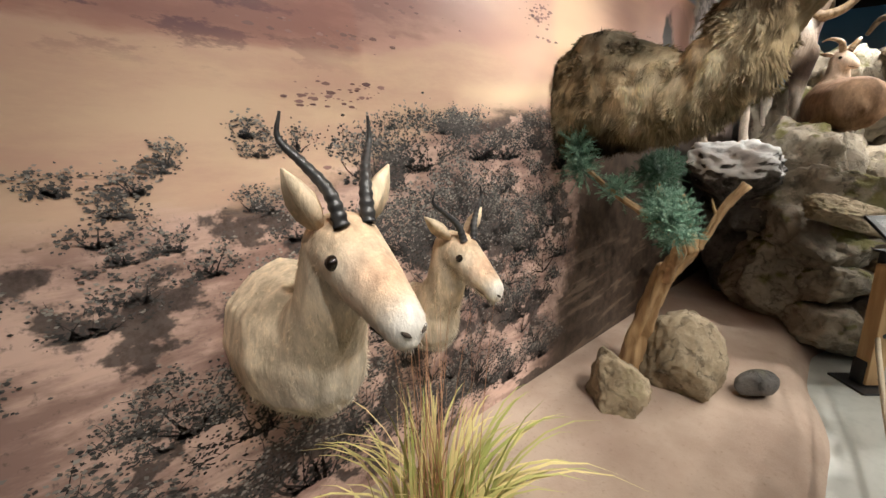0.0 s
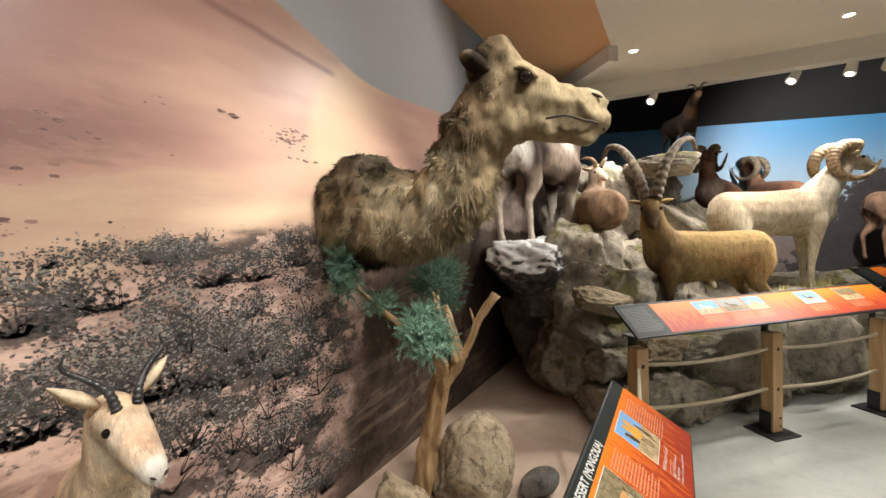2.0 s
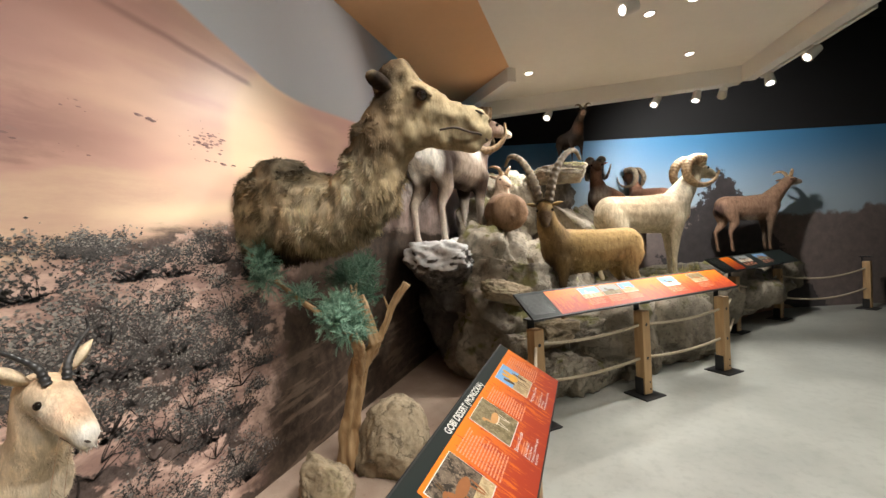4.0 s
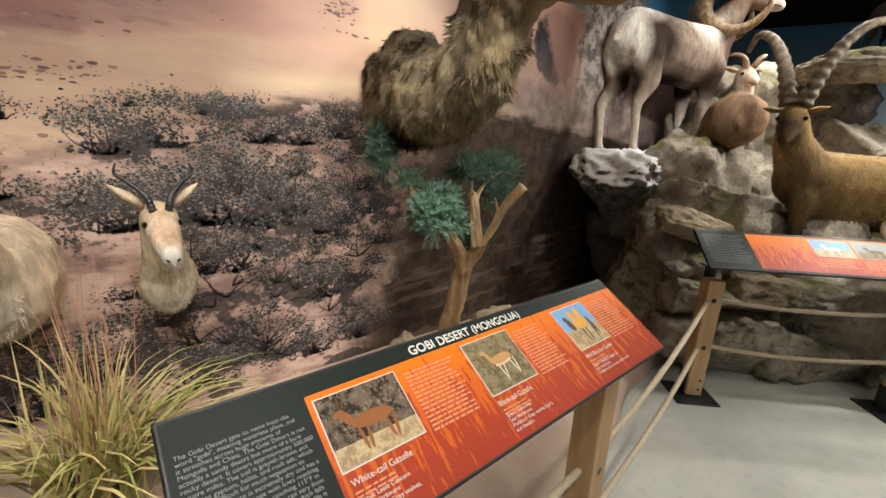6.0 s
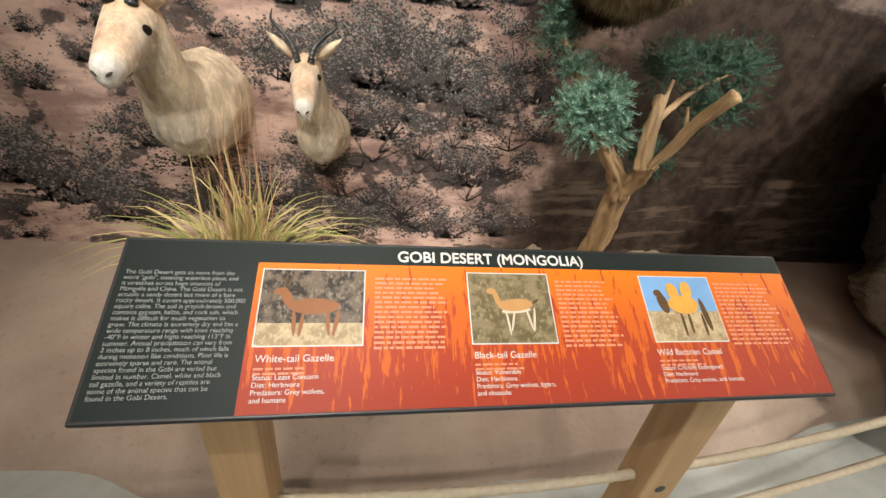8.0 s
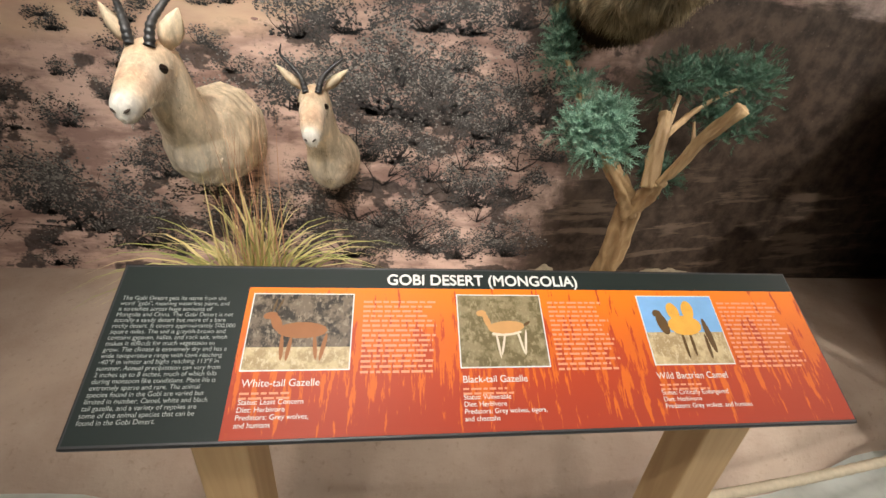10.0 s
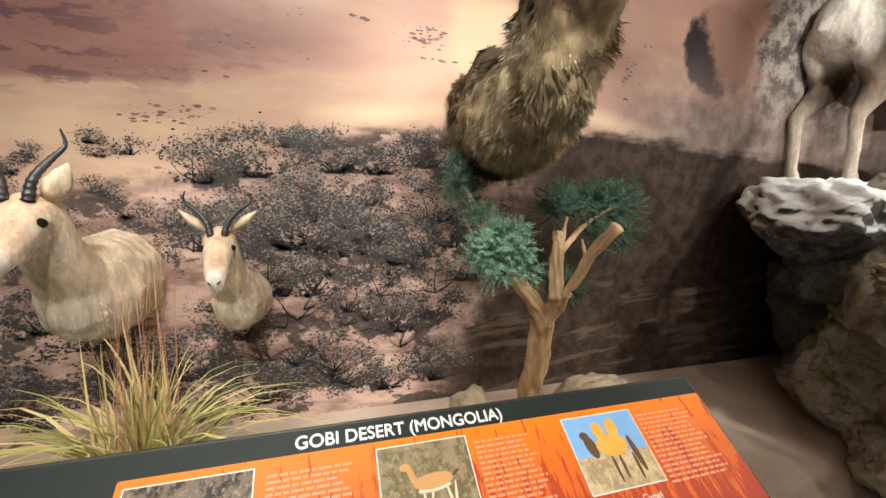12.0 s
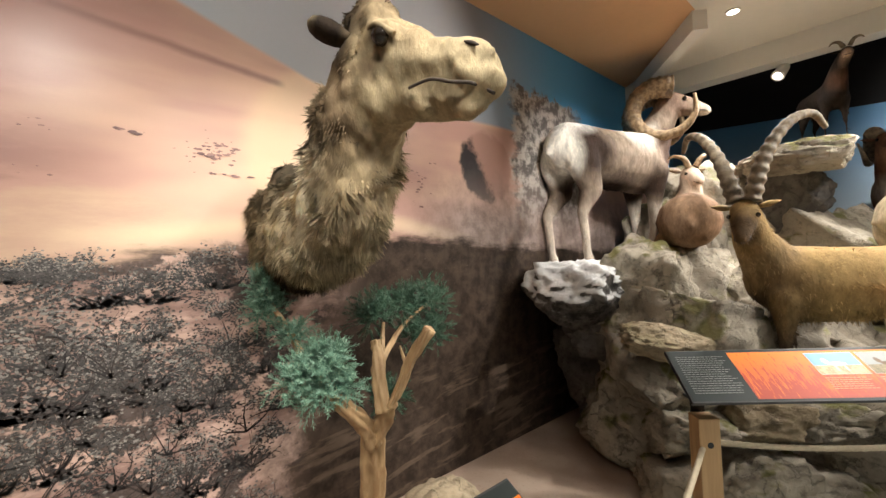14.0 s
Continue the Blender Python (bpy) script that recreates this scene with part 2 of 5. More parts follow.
def rock_material(name, dark, light, moss=0.0):
    k = Nodes(name, 0.88)
    v = k.coords(world=True)
    n = k.noise(v, 2.2, 6, 0.62)
    f = k.noise(v, 16, 6, 0.7)
    g = k.noise(v, 60, 3, 0.6)
    col = k.mix(k.step(n, 0.32, 0.68), dark, light)
    col = k.mix(k.math("MULTIPLY", k.step(f, 0.5, 0.66), 0.55), col, tuple(c * 0.45 for c in dark))
    vein = k.math("ABSOLUTE", k.math("SUBTRACT", k.noise(v, 5.5, 6, 0.6), 0.5))
    crack = k.math("SUBTRACT", 1.0, k.step(vein, 0.0, 0.014))
    col = k.mix(k.math("MULTIPLY", crack, k.math("MULTIPLY", k.step(k.noise(v, 2.7, 3), 0.45, 0.65), 0.6)), col, tuple(c * 0.25 for c in dark))
    rnd = k.n("ObjectInfo").outputs["Random"]
    col = k.mix(k.math("MULTIPLY", rnd, 0.35), col, tuple(c * 0.6 for c in light))
    if moss:
        up = k.n("SeparateXYZ")
        k.t.links.new(k.n("NewGeometry").outputs["Normal"], up.inputs[0])
        m = k.math("MULTIPLY", k.step(k.noise(v, 3.4, 4), 0.52, 0.6), k.step(up.outputs[2], 0.1, 0.6))
        col = k.mix(k.math("MULTIPLY", m, moss), col, (0.13, 0.12, 0.03))
    k.bump(k.math("SUBTRACT", k.math("ADD", k.math("MULTIPLY", f, 0.8), k.math("MULTIPLY", g, 0.3)), crack), 0.8, 0.02)
    return k.colour(col)


def snowy_rock_material():
    k = Nodes("snow dusted dark rock", 0.85)
    v = k.coords(world=True)
    f = k.noise(v, 14, 6, 0.7)
    n = k.noise(v, 5, 5, 0.65)
    up = k.n("SeparateXYZ")
    k.t.links.new(k.n("NewGeometry").outputs["Normal"], up.inputs[0])
    rockc = k.mix(k.step(f, 0.35, 0.65), (0.03, 0.027, 0.025), (0.16, 0.145, 0.13))
    lie = k.math("ADD", up.outputs[2], k.math("MULTIPLY", k.math("SUBTRACT", n, 0.5), 1.3))
    snow = k.mix(f, (0.60, 0.61, 0.62), (0.86, 0.86, 0.85))
    k.bump(k.math("ADD", f, k.math("MULTIPLY", n, 0.8)), 0.7, 0.02)
    return k.colour(k.mix(k.step(lie, 0.15, 0.45), rockc, snow))


def wood_material(name, dark, light, axis=(1, 1, 0.08), scale=14):
    k = Nodes(name, 0.55)
    v = k.coords(axis)
    n = k.noise(v, scale, 5, 0.6, 0.6)
    f = k.noise(v, scale * 5, 3)
    rnd = k.n("ObjectInfo").outputs["Random"]
    col = k.mix(k.step(n, 0.3, 0.7), dark, light)
    col = k.mix(k.math("MULTIPLY", f, 0.35), col, dark)
    col = k.mix(k.math("MULTIPLY", rnd, 0.2), col, dark)
    k.bump(n, 0.25, 0.004)
    return k.colour(col)


def concrete_material():
    k = Nodes("polished concrete", 0.35)
    v = k.coords(world=True)
    n = k.noise(v, 0.9, 5, 0.6)
    f = k.noise(v, 14, 5, 0.65)
    col = k.mix(k.step(n, 0.3, 0.7), (0.36, 0.37, 0.335), (0.49, 0.50, 0.455))
    col = k.mix(k.math("MULTIPLY", k.step(f, 0.45, 0.7), 0.3), col, (0.28, 0.29, 0.26))
    k.rough(k.math("ADD", 0.25, k.math("MULTIPLY", n, 0.25)))
    k.bump(f, 0.05, 0.003)
    return k.colour(col)


def sand_material():
    k = Nodes("packed sand", 0.9)
    v = k.coords(world=True)
    n = k.noise(v, 2.0, 5)
    f = k.noise(v, 45, 5, 0.7)
    col = k.mix(k.step(n, 0.3, 0.7), (0.33, 0.235, 0.18), (0.47, 0.365, 0.285))
    col = k.mix(k.math("MULTIPLY", k.step(f, 0.55, 0.75), 0.5), col, (0.20, 0.13, 0.09))
    k.bump(f, 0.4, 0.006)
    return k.colour(col)


MURAL, FAR_MURAL = mural_material(), far_mural_material()
CONCRETE, SAND = concrete_material(), sand_material()
FUR = fur_material("animal coat")
HORN_DARK = horn_material("ringed black horn", (0.012, 0.012, 0.013), (0.05, 0.048, 0.046), 0.4)
HORN_TAN = horn_material("ribbed tan horn", (0.16, 0.10, 0.05), (0.40, 0.28, 0.16), 0.55)
HORN_GREY = horn_material("knobbed grey brown horn", (0.10, 0.075, 0.05), (0.27, 0.21, 0.14), 0.6)
SKIN = plain("bare dark hide", (0.05, 0.035, 0.025), 0.8, 0, 0.2, 30, 0.1)
EYE = plain("dark glass eye", (0.01, 0.007, 0.005), 0.08, 0, 0.1, 8, 0)
ROCK = rock_material("grey brown rock", (0.155, 0.128, 0.095), (0.45, 0.395, 0.31), 0.9)
ROCK_DARK = rock_material("dark slate rock", (0.05, 0.045, 0.042), (0.19, 0.17, 0.15), 0.2)
ROCK_TAN = rock_material("tan boulder rock", (0.20, 0.15, 0.09), (0.42, 0.335, 0.22), 0.3)
SNOWY = snowy_rock_material()
PINE = wood_material("clear finished pine", (0.42, 0.26, 0.12), (0.62, 0.42, 0.22))
DRIFT = wood_material("split juniper wood", (0.30, 0.18, 0.085), (0.58, 0.40, 0.21), (1, 1, 0.12), 22)
ROPE = plain("natural sisal rope", (0.58, 0.49, 0.35), 0.9, 0, 0.3, 60, 0.6)
STEEL = plain("black powder coated steel", (0.015, 0.015, 0.016), 0.4, 0, 0.2, 20, 0.1)
WHITE = plain("white painted plaster", (0.80, 0.78, 0.73), 0.7, 0, 0.06, 3, 0.08)
CEILING = plain("cream ceiling paint", (0.83, 0.79, 0.71), 0.8, 0, 0.06, 2, 0.08)
# orange light on the soffit is put into this base colour
WARM_LIT = plain("ceiling paint tinted by orange light", (0.74, 0.44, 0.23), 0.8, 0, 0.08, 2, 0.08)
BLACK = plain("flat black paint", (0.008, 0.008, 0.009), 0.9, 0, 0.2, 4, 0.1)
GREY = plain("grey painted wall", (0.32, 0.31, 0.29), 0.8, 0, 0.08, 2, 0.08)
LAMP = glow("lit lamp face", (1.0, 0.95, 0.88), 9.0)


# ---- geometry helpers ----
def part(name, bm, material, parent=None, label=""):
    """Links a bmesh as one mesh object, under a thing or a part if one is given."""
    me = bpy.data.meshes.new(name)
    bm.to_mesh(me)
    bm.free()
    for m in material if isinstance(material, (list, tuple)) else [material]:
        me.materials.append(m)
    ob = new(name, me)
    ob.parent = parent
    if label:
        ob["label"] = label
    return ob


def empty(name, m=None):
    ob = new(name)
    ob.empty_display_size = 0.05
    if m is not None:
        ob.matrix_world = m
    return ob


def box(bm, x0, x1, y0, y1, z0, z1, bevel=0.0):
    r = bmesh.ops.create_cube(bm, size=1)
    for v in r["verts"]:
        v.co = Vector(((x0 + x1) / 2 + v.co.x * (x1 - x0), (y0 + y1) / 2 + v.co.y * (y1 - y0), (z0 + z1) / 2 + v.co.z * (z1 - z0)))
    if bevel:
        edges = list({e for v in r["verts"] for e in v.link_edges})
        bmesh.ops.bevel(bm, geom=edges, offset=bevel, segments=2, affect="EDGES", profile=0.5)
    return bm


def box_part(name, dims, material, parent=None, bevel=0.004, label=""):
    return part(name, box(bmesh.new(), *dims, bevel), material, parent, label)


def prism(bm, outline, z0, z1):
    low = [bm.verts.new((x, y, z0)) for x, y in outline]
    high = [bm.verts.new((x, y, z1)) for x, y in outline]
    bm.faces.new(low[::-1])
    bm.faces.new(high)
    for i in range(len(outline)):
        j = (i + 1) % len(outline)
        bm.faces.new((low[i], low[j], high[j], high[i]))
    bmesh.ops.recalc_face_normals(bm, faces=bm.faces)
    return bm


def wall_between(name, a, b, z0, z1, thick, material, label):
    """An upright wall whose visible face runs from a to b; the thickness lies to the left of that way."""
    a, b = Vector(a), Vector(b)
    n = Vector((-(b - a).y, (b - a).x)).normalized() * thick
    ob = part(name, prism(bmesh.new(), [a, b, b + n, a + n], z0, z1), material)
    return tagged(ob, label, "wall", "", "structure")


def tube(bm, points, radii, sides=10, shape=None, mat=0):
    """A tube along points. shape(i, angle) scales its radius."""
    pts = [Vector(p) for p in points]
    rings = []
    up = Vector((0.3, 0.2, 1)).normalized()
    for i, p in enumerate(pts):
        d = (pts[min(i + 1, len(pts) - 1)] - pts[max(i - 1, 0)]).normalized()
        s = d.cross(up)
        s = s.normalized() if s.length > 1e-4 else Vector((1, 0, 0))
        up = s.cross(d).normalized()
        ring = []
        for j in range(sides):
            a = 2 * math.pi * j / sides
            r = radii[i] * (shape(i, a) if shape else 1)
            ring.append(bm.verts.new(p + (s * math.cos(a) + up * math.sin(a)) * r))
        rings.append(ring)
    for r0, r1 in zip(rings, rings[1:]):
        for j in range(sides):
            f = bm.faces.new((r0[j], r0[(j + 1) % sides], r1[(j + 1) % sides], r1[j]))
            f.material_index, f.smooth = mat, True
    for ring, flip in ((rings[0], False), (rings[-1], True)):
        f = bm.faces.new(ring if flip else ring[::-1])
        f.material_index = mat
    return bm


def smooth_line(points, n=8):
    """Points along a smooth curve through the given ones."""
    p = [Vector(q) for q in points]
    p = [p[0] * 2 - p[1], *p, p[-1] * 2 - p[-2]]
    out = []
    for i in range(1, len(p) - 2):
        for k in range(n):
            t = k / n
            out.append(0.5 * (2 * p[i] + (p[i + 1] - p[i - 1]) * t + (2 * p[i - 1] - 5 * p[i] + 4 * p[i + 1] - p[i + 2]) * t * t + (3 * p[i] - p[i - 1] - 3 * p[i + 1] + p[i + 2]) * t ** 3))
    out.append(p[-2])
    return out


def rock_bmesh(seed, size, cuts=9, level=4, rough=0.06, square=0.0):
    """A faceted boulder: a ball cut flat by random planes, then roughened."""
    rnd = random.Random(seed)
    bm = bmesh.new()
    bmesh.ops.create_icosphere(bm, subdivisions=level, radius=1)
    planes = []
    for _ in range(cuts):
        n = Vector((rnd.gauss(0, 1), rnd.gauss(0, 1), rnd.gauss(0, 0.9))).normalized()
        planes.append((n, rnd.uniform(0.55, 0.9)))
    off = Vector((rnd.uniform(0, 50), rnd.uniform(0, 50), rnd.uniform(0, 50)))
    for v in bm.verts:
        c = v.co.copy()
        if square:
            c = c.lerp(c * (0.86 / max(abs(c.x), abs(c.y), abs(c.z))), square)
        for n, d in planes:
            over = c.dot(n) - d
            if over > 0:
                c -= n * over * 0.94
        crack = min(1.0, abs(noise.noise(c * 2.6 + off)) * 7)
        c *= 1 + rough * (noise.noise(c * 2.2 + off) + 0.7 * noise.noise(c * 6 + off) + 0.45 * noise.noise(c * 14 + off) + 0.25 * noise.noise(c * 30 + off) - 0.8 * (1 - crack))
        v.co = Vector((c.x * size[0], c.y * size[1], c.z * size[2]))
    for f in bm.faces:
        f.smooth = True
    return bm


def rock(name, place, size, seed, material, parent=None, turn=0.0, cuts=9, level=4, rough=0.06, label="", lean=(0, 0), square=0.0):
    ob = part(name, rock_bmesh(seed, size, cuts, level, rough, square), material, parent, label)
    ob.matrix_basis = pose(*place, lean[0], lean[1], turn)
    return ob


# ---- the hall ----
floor = part("floor", box(bmesh.new(), -5, 15, -10, 3, -0.2, 0.0), CONCRETE)
tagged(floor, "pale grey polished concrete gallery floor", "floor", "", "structure")

mural = part("wall_north", box(bmesh.new(), -5, 7.2, 0.0, 0.2, 0, 3.6), MURAL)
tagged(mural, "wall printed with a rose desert dune mural", "wall", "", "structure")
far_wall = wall_between("wall_east", (9.9, -8.4), (7.0, 0.2), -0.2, 2.9, -0.2, FAR_MURAL, "wall printed with blue sky and mountains")
wall_between("wall_upper", (9.88, -8.4), (6.98, 0.2), 2.9, 4.6, -0.2, BLACK, "flat black wall above the mountain mural")
wall_between("wall_west", (-4.8, 0.2), (-4.8, -10), 0, 3.6, -0.2, GREY, "plain grey gallery wall")
wall_between("wall_south", (-5, -9.8), (15, -9.8), 0, 4.6, -0.2, GREY, "plain grey gallery wall")
wall_between("wall_end", (12.0, -9.8), (12.0, -5.0), 0, 4.6, -0.2, GREY, "pale grey wall beside the doorway")

# ceiling with its bulkhead edge, a strip along the mural coloured for the orange light on it and the black void past it
ceiling = part("ceiling", prism(bmesh.new(), [(-5, -0.95), (4.85, -0.95), (5.74, -0.14), (5.82, -0.14), (6.02, -3.36), (4.5, -3.62), (-5, -5.4)][::-1], 3.2, 3.35), CEILING)
tagged(ceiling, "cream painted plasterboard ceiling", "ceiling", "", "structure")
warm = part("ceiling_strip", prism(bmesh.new(), [(-5, 0.0), (5.82, 0.0), (5.74, -0.14), (4.85, -0.95), (-5, -0.95)][::-1], 3.202, 3.35), WARM_LIT)
tagged(warm, "ceiling strip above the mural coloured as if lit orange", "ceiling", "", "structure")
void = part("ceiling_void", prism(bmesh.new(), [(-5, 0.2), (15, 0.2), (15, -10), (-5, -10)][::-1], 4.6, 4.8), BLACK)
tagged(void, "flat black open ceiling void", "ceiling", "", "structure")
for name, a, b in (("bulkhead", (5.82, -0.0), (6.02, -3.36)), ("bulkhead", (6.02, -3.36), (4.5, -3.63)), ("bulkhead", (4.5, -3.63), (-5, -5.42))):
    ob = wall_between(name, a, b, 3.02, 4.55, 0.12, WHITE, "white painted ceiling bulkhead edge")
    ob["category"] = "bulkhead"
strip = wall_between("trim", (5.75, -0.13), (4.85, -0.93), 3.06, 3.2, 0.1, WHITE, "white painted diagonal ceiling trim")
for a, b in (((5.97, -0.3), (6.13, -3.3)), ((6.0, -3.52), (4.6, -3.77))):
    run = wall_between("light_track", a, b, 3.02, 3.05, 0.035, WHITE, "white painted lighting track along the bulkhead")
    tagged(run, "white painted lighting track along the bulkhead", "light track", "", "structure")

# raised sand bed along the mural
bed_edge = [(-4.8, -1.25), (-2, -1.15), (-0.5, -1.02), (0.4, -0.98), (0.8, -1.1), (1.2, -1.14), (2.0, -1.12), (2.8, -1.1), (3.5, -0.95), (4.2, -1.1), (5.5, -2.1), (7.0, -3.2), (8.6, -4.6), (9.6, -7.6)]
bm = bmesh.new()
rings = []
for i, (x, y) in enumerate(smooth_line([(*p, 0) for p in bed_edge], 6)[j][:2] for j in range((len(bed_edge) - 1) * 6 + 1)):
    k = 0.02 * noise.noise(Vector((x * 3, y * 3, 0)))
    rings.append([bm.verts.new(p) for p in ((x, y - 0.03 + k, 0.0), (x, y + k, 0.05), (x, y + 0.08, 0.13), (x, y + 0.25, 0.17), (x + 0.02, y * 0.4, 0.2), (x + 0.05, 0.03 if x < 6.5 else y + 3, 0.21))])
for r0, r1 in zip(rings, rings[1:]):
    for j in range(5):
        bm.faces.new((r0[j], r1[j], r1[j + 1], r0[j + 1])).smooth = True
bed = tagged(part("sand_bed", bm, SAND), "raised bed of pinkish packed sand under the mural", "sand bed", "", "structure")


# ---- reader rails ----
def post(place, turn, bracket=True, holes=(0.33, 0.62)):
    p = empty("rail_post", pose(*place, 0, 0, turn))
    tagged(p, "square pine post on a black steel base plate", "post", "posts of the rope rails")
    box_part("timber", (-0.045, 0.045, -0.045, 0.045, 0.02, 0.735), PINE, p, 0.004)
    box_part("base_plate", (-0.12, 0.12, -0.12, 0.12, 0.0, 0.012), STEEL, p, 0.003, "black steel base plate")
    bm = bmesh.new()
    box(bm, -0.052, 0.052, 0.0455, 0.052, 0.01, 0.16, 0.001)
    box(bm, -0.052, -0.0455, -0.03, 0.0455, 0.01, 0.16, 0.001)
    part("bracket", bm, STEEL, p, "black steel foot bracket")
    if bracket:
        bm = bmesh.new()
        box(bm, -0.03, 0.03, 0.046, 0.056, 0.6, 0.80, 0.001)
        box(bm, -0.05, 0.05, -0.05, 0.075, 0.80, 0.812, 0.001)
        part("panel_bracket", bm, STEEL, p, "black steel panel bracket")
    for z in holes:
        bm = bmesh.new()
        bmesh.ops.create_circle(bm, cap_ends=True, segments=12, radius=0.014, matrix=pose(0, -0.0462, z, 90))
        part("rope_hole", bm, STEEL, p)
    for z in (0.06, 0.12):
        bm = bmesh.new()
        bmesh.ops.create_cone(bm, cap_ends=True, segments=8, radius1=0.008, radius2=0.006, depth=0.006, matrix=pose(0.02, -0.047, z, 90))
        part("bolt", bm, STEEL, p)
    return p


def rope(a, b, sag):
    n = 90
    pts = [Vector(a).lerp(Vector(b), i / n) - Vector((0, 0, sag * 4 * (i / n) * (1 - i / n))) for i in range(n + 1)]
    ln = (Vector(b) - Vector(a)).length
    bm = tube(bmesh.new(), pts, [0.0125] * (n + 1), 12, lambda i, t: 0.86 + 0.2 * abs(math.cos(1.5 * (t - i / n * ln * 55))))
    ob = tagged(part("barrier_rope", bm, ROPE), "slack twisted sisal barrier rope between pine posts", "rope", "barrier ropes")
    return ob


def text_part(name, body, size, place, material, parent, align="LEFT", bold=0.0, spacing=1.0, shear=0.0):
    c = bpy.data.curves.new(name, "FONT")
    c.body, c.size, c.align_x, c.align_y, c.offset, c.space_line, c.shear = body, size, align, "TOP", bold, spacing, shear
    tmp = bpy.data.objects.new(name, c)
    scene.collection.objects.link(tmp)
    dg = bpy.context.evaluated_depsgraph_get()
    me = bpy.data.meshes.new_from_object(tmp.evaluated_get(dg))
    bpy.data.objects.remove(tmp)
    me.materials.clear()
    me.materials.append(material)
    ob = new(name, me)
    ob.parent = parent
    ob.matrix_basis = pose(*place)
    return ob


def flat(name, x0, x1, y0, y1, z, material, parent):
    bm = bmesh.new()
    bm.faces.new([bm.verts.new(p) for p in ((x0, y0, z), (x1, y0, z), (x1, y1, z), (x0, y1, z))])
    return part(name, bm, material, parent)


def bars(name, x0, x1, y, lines, pitch, material, parent, seed, h=0.45):
    """Lines of small print that cannot be read, as plain bars."""
    rnd = random.Random(seed)
    bm = bmesh.new()
    for i in range(lines):
        x, yy = x0, y - i * pitch
        end = x1 - rnd.uniform(0, 0.22) * (x1 - x0)
        while x < end:
            w = min(rnd.uniform(0.006, 0.02), end - x)
            bm.faces.new([bm.verts.new(p) for p in ((x, yy, 0), (x + w, yy, 0), (x + w, yy + pitch * h, 0), (x, yy + pitch * h, 0))])
            x += w + 0.003
    ob = part(name, bm, material, parent)
    ob.location.z = 0.0032
    return ob


PAPER_DARK = plain("dark green grey print", (0.018, 0.024, 0.022), 0.42, 0, 0.15, 5, 0)


def orange_print():
    k = Nodes("orange grass print", 0.42)
    v = k.coords((9, 1.2, 1))
    pos = k.n("SeparateXYZ")
    k.t.links.new(k.n("TexCoord").outputs["Object"], pos.inputs[0])
    y = pos.outputs[1]
    n = k.noise(v, 9, 5, 0.65)
    blades = k.step(k.math("ADD", n, k.math("MULTIPLY", k.math("ADD", y, 0.12), 1.1)), 0.42, 0.47)
    top = k.mix(k.step(y, -0.16, -0.02), (0.62, 0.13, 0.018), (0.82, 0.20, 0.012))
    k.b.inputs["Specular IOR Level"].default_value = 0.15
    return k.colour(k.mix(blades, k.mix(k.step(y, -0.3, -0.12), (0.36, 0.045, 0.02), (0.44, 0.06, 0.02)), top))


PRINT = orange_print()
INK = plain("white ink", (0.72, 0.72, 0.68), 0.4, 0, 0.05, 5, 0)
INK_GREY = plain("pale grey ink", (0.31, 0.33, 0.315), 0.4, 0, 0.05, 5, 0)
INK_DIM = plain("dim grey ink", (0.13, 0.14, 0.135), 0.4, 0, 0.05, 5, 0)
INK_SOFT = plain("faded peach ink", (0.74, 0.31, 0.18), 0.4, 0, 0.05, 5, 0)
SKY_INK = plain("blue photo print", (0.20, 0.40, 0.68), 0.35, 0, 0.25, 20, 0)


def scrub_print(name, dark, mid, light):
    """A printed photograph of scrub: blotches of shade, ground and dry grass."""
    k = Nodes(name, 0.35)
    v = k.coords(world=True)
    a, b = k.noise(v, 42, 5, 0.7), k.noise(k.coords((1, 0.6, 0.6), world=True), 160, 4, 0.7)
    col = k.mix(k.step(a, 0.42, 0.58), dark, mid)
    return k.colour(k.mix(k.math("MULTIPLY", k.step(b, 0.52, 0.64), 0.7), col, light))


SAND_INK = scrub_print("sand photo print", (0.36, 0.26, 0.14), (0.54, 0.42, 0.24), (0.64, 0.53, 0.34))
OLIVE_INK = scrub_print("olive scrub photo print", (0.15, 0.12, 0.06), (0.26, 0.21, 0.12), (0.36, 0.30, 0.18))
BRUSH_INK = scrub_print("brown brush photo print", (0.03, 0.024, 0.018), (0.16, 0.12, 0.085), (0.32, 0.25, 0.18))
RUST_INK = plain("rust coat photo print", (0.30, 0.12, 0.045), 0.35, 0, 0.2, 30, 0)
TAN_INK = plain("tan coat photo print", (0.55, 0.30, 0.12), 0.35, 0, 0.2, 30, 0)
CAMEL_INK = plain("golden coat photo print", (0.72, 0.38, 0.07), 0.35, 0, 0.3, 40, 0)
DUN_INK = plain("dark dun photo print", (0.12, 0.07, 0.03), 0.35, 0, 0.3, 40, 0)
PALE_INK = plain("pale coat photo print", (0.70, 0.60, 0.46), 0.35, 0, 0.2, 30, 0)


for m in (PAPER_DARK, INK, INK_GREY, INK_SOFT, SKY_INK, SAND_INK, OLIVE_INK, BRUSH_INK, RUST_INK, TAN_INK, CAMEL_INK, DUN_INK, PALE_INK):
    m.node_tree.nodes["Principled BSDF"].inputs["Specular IOR Level"].default_value = 0.12


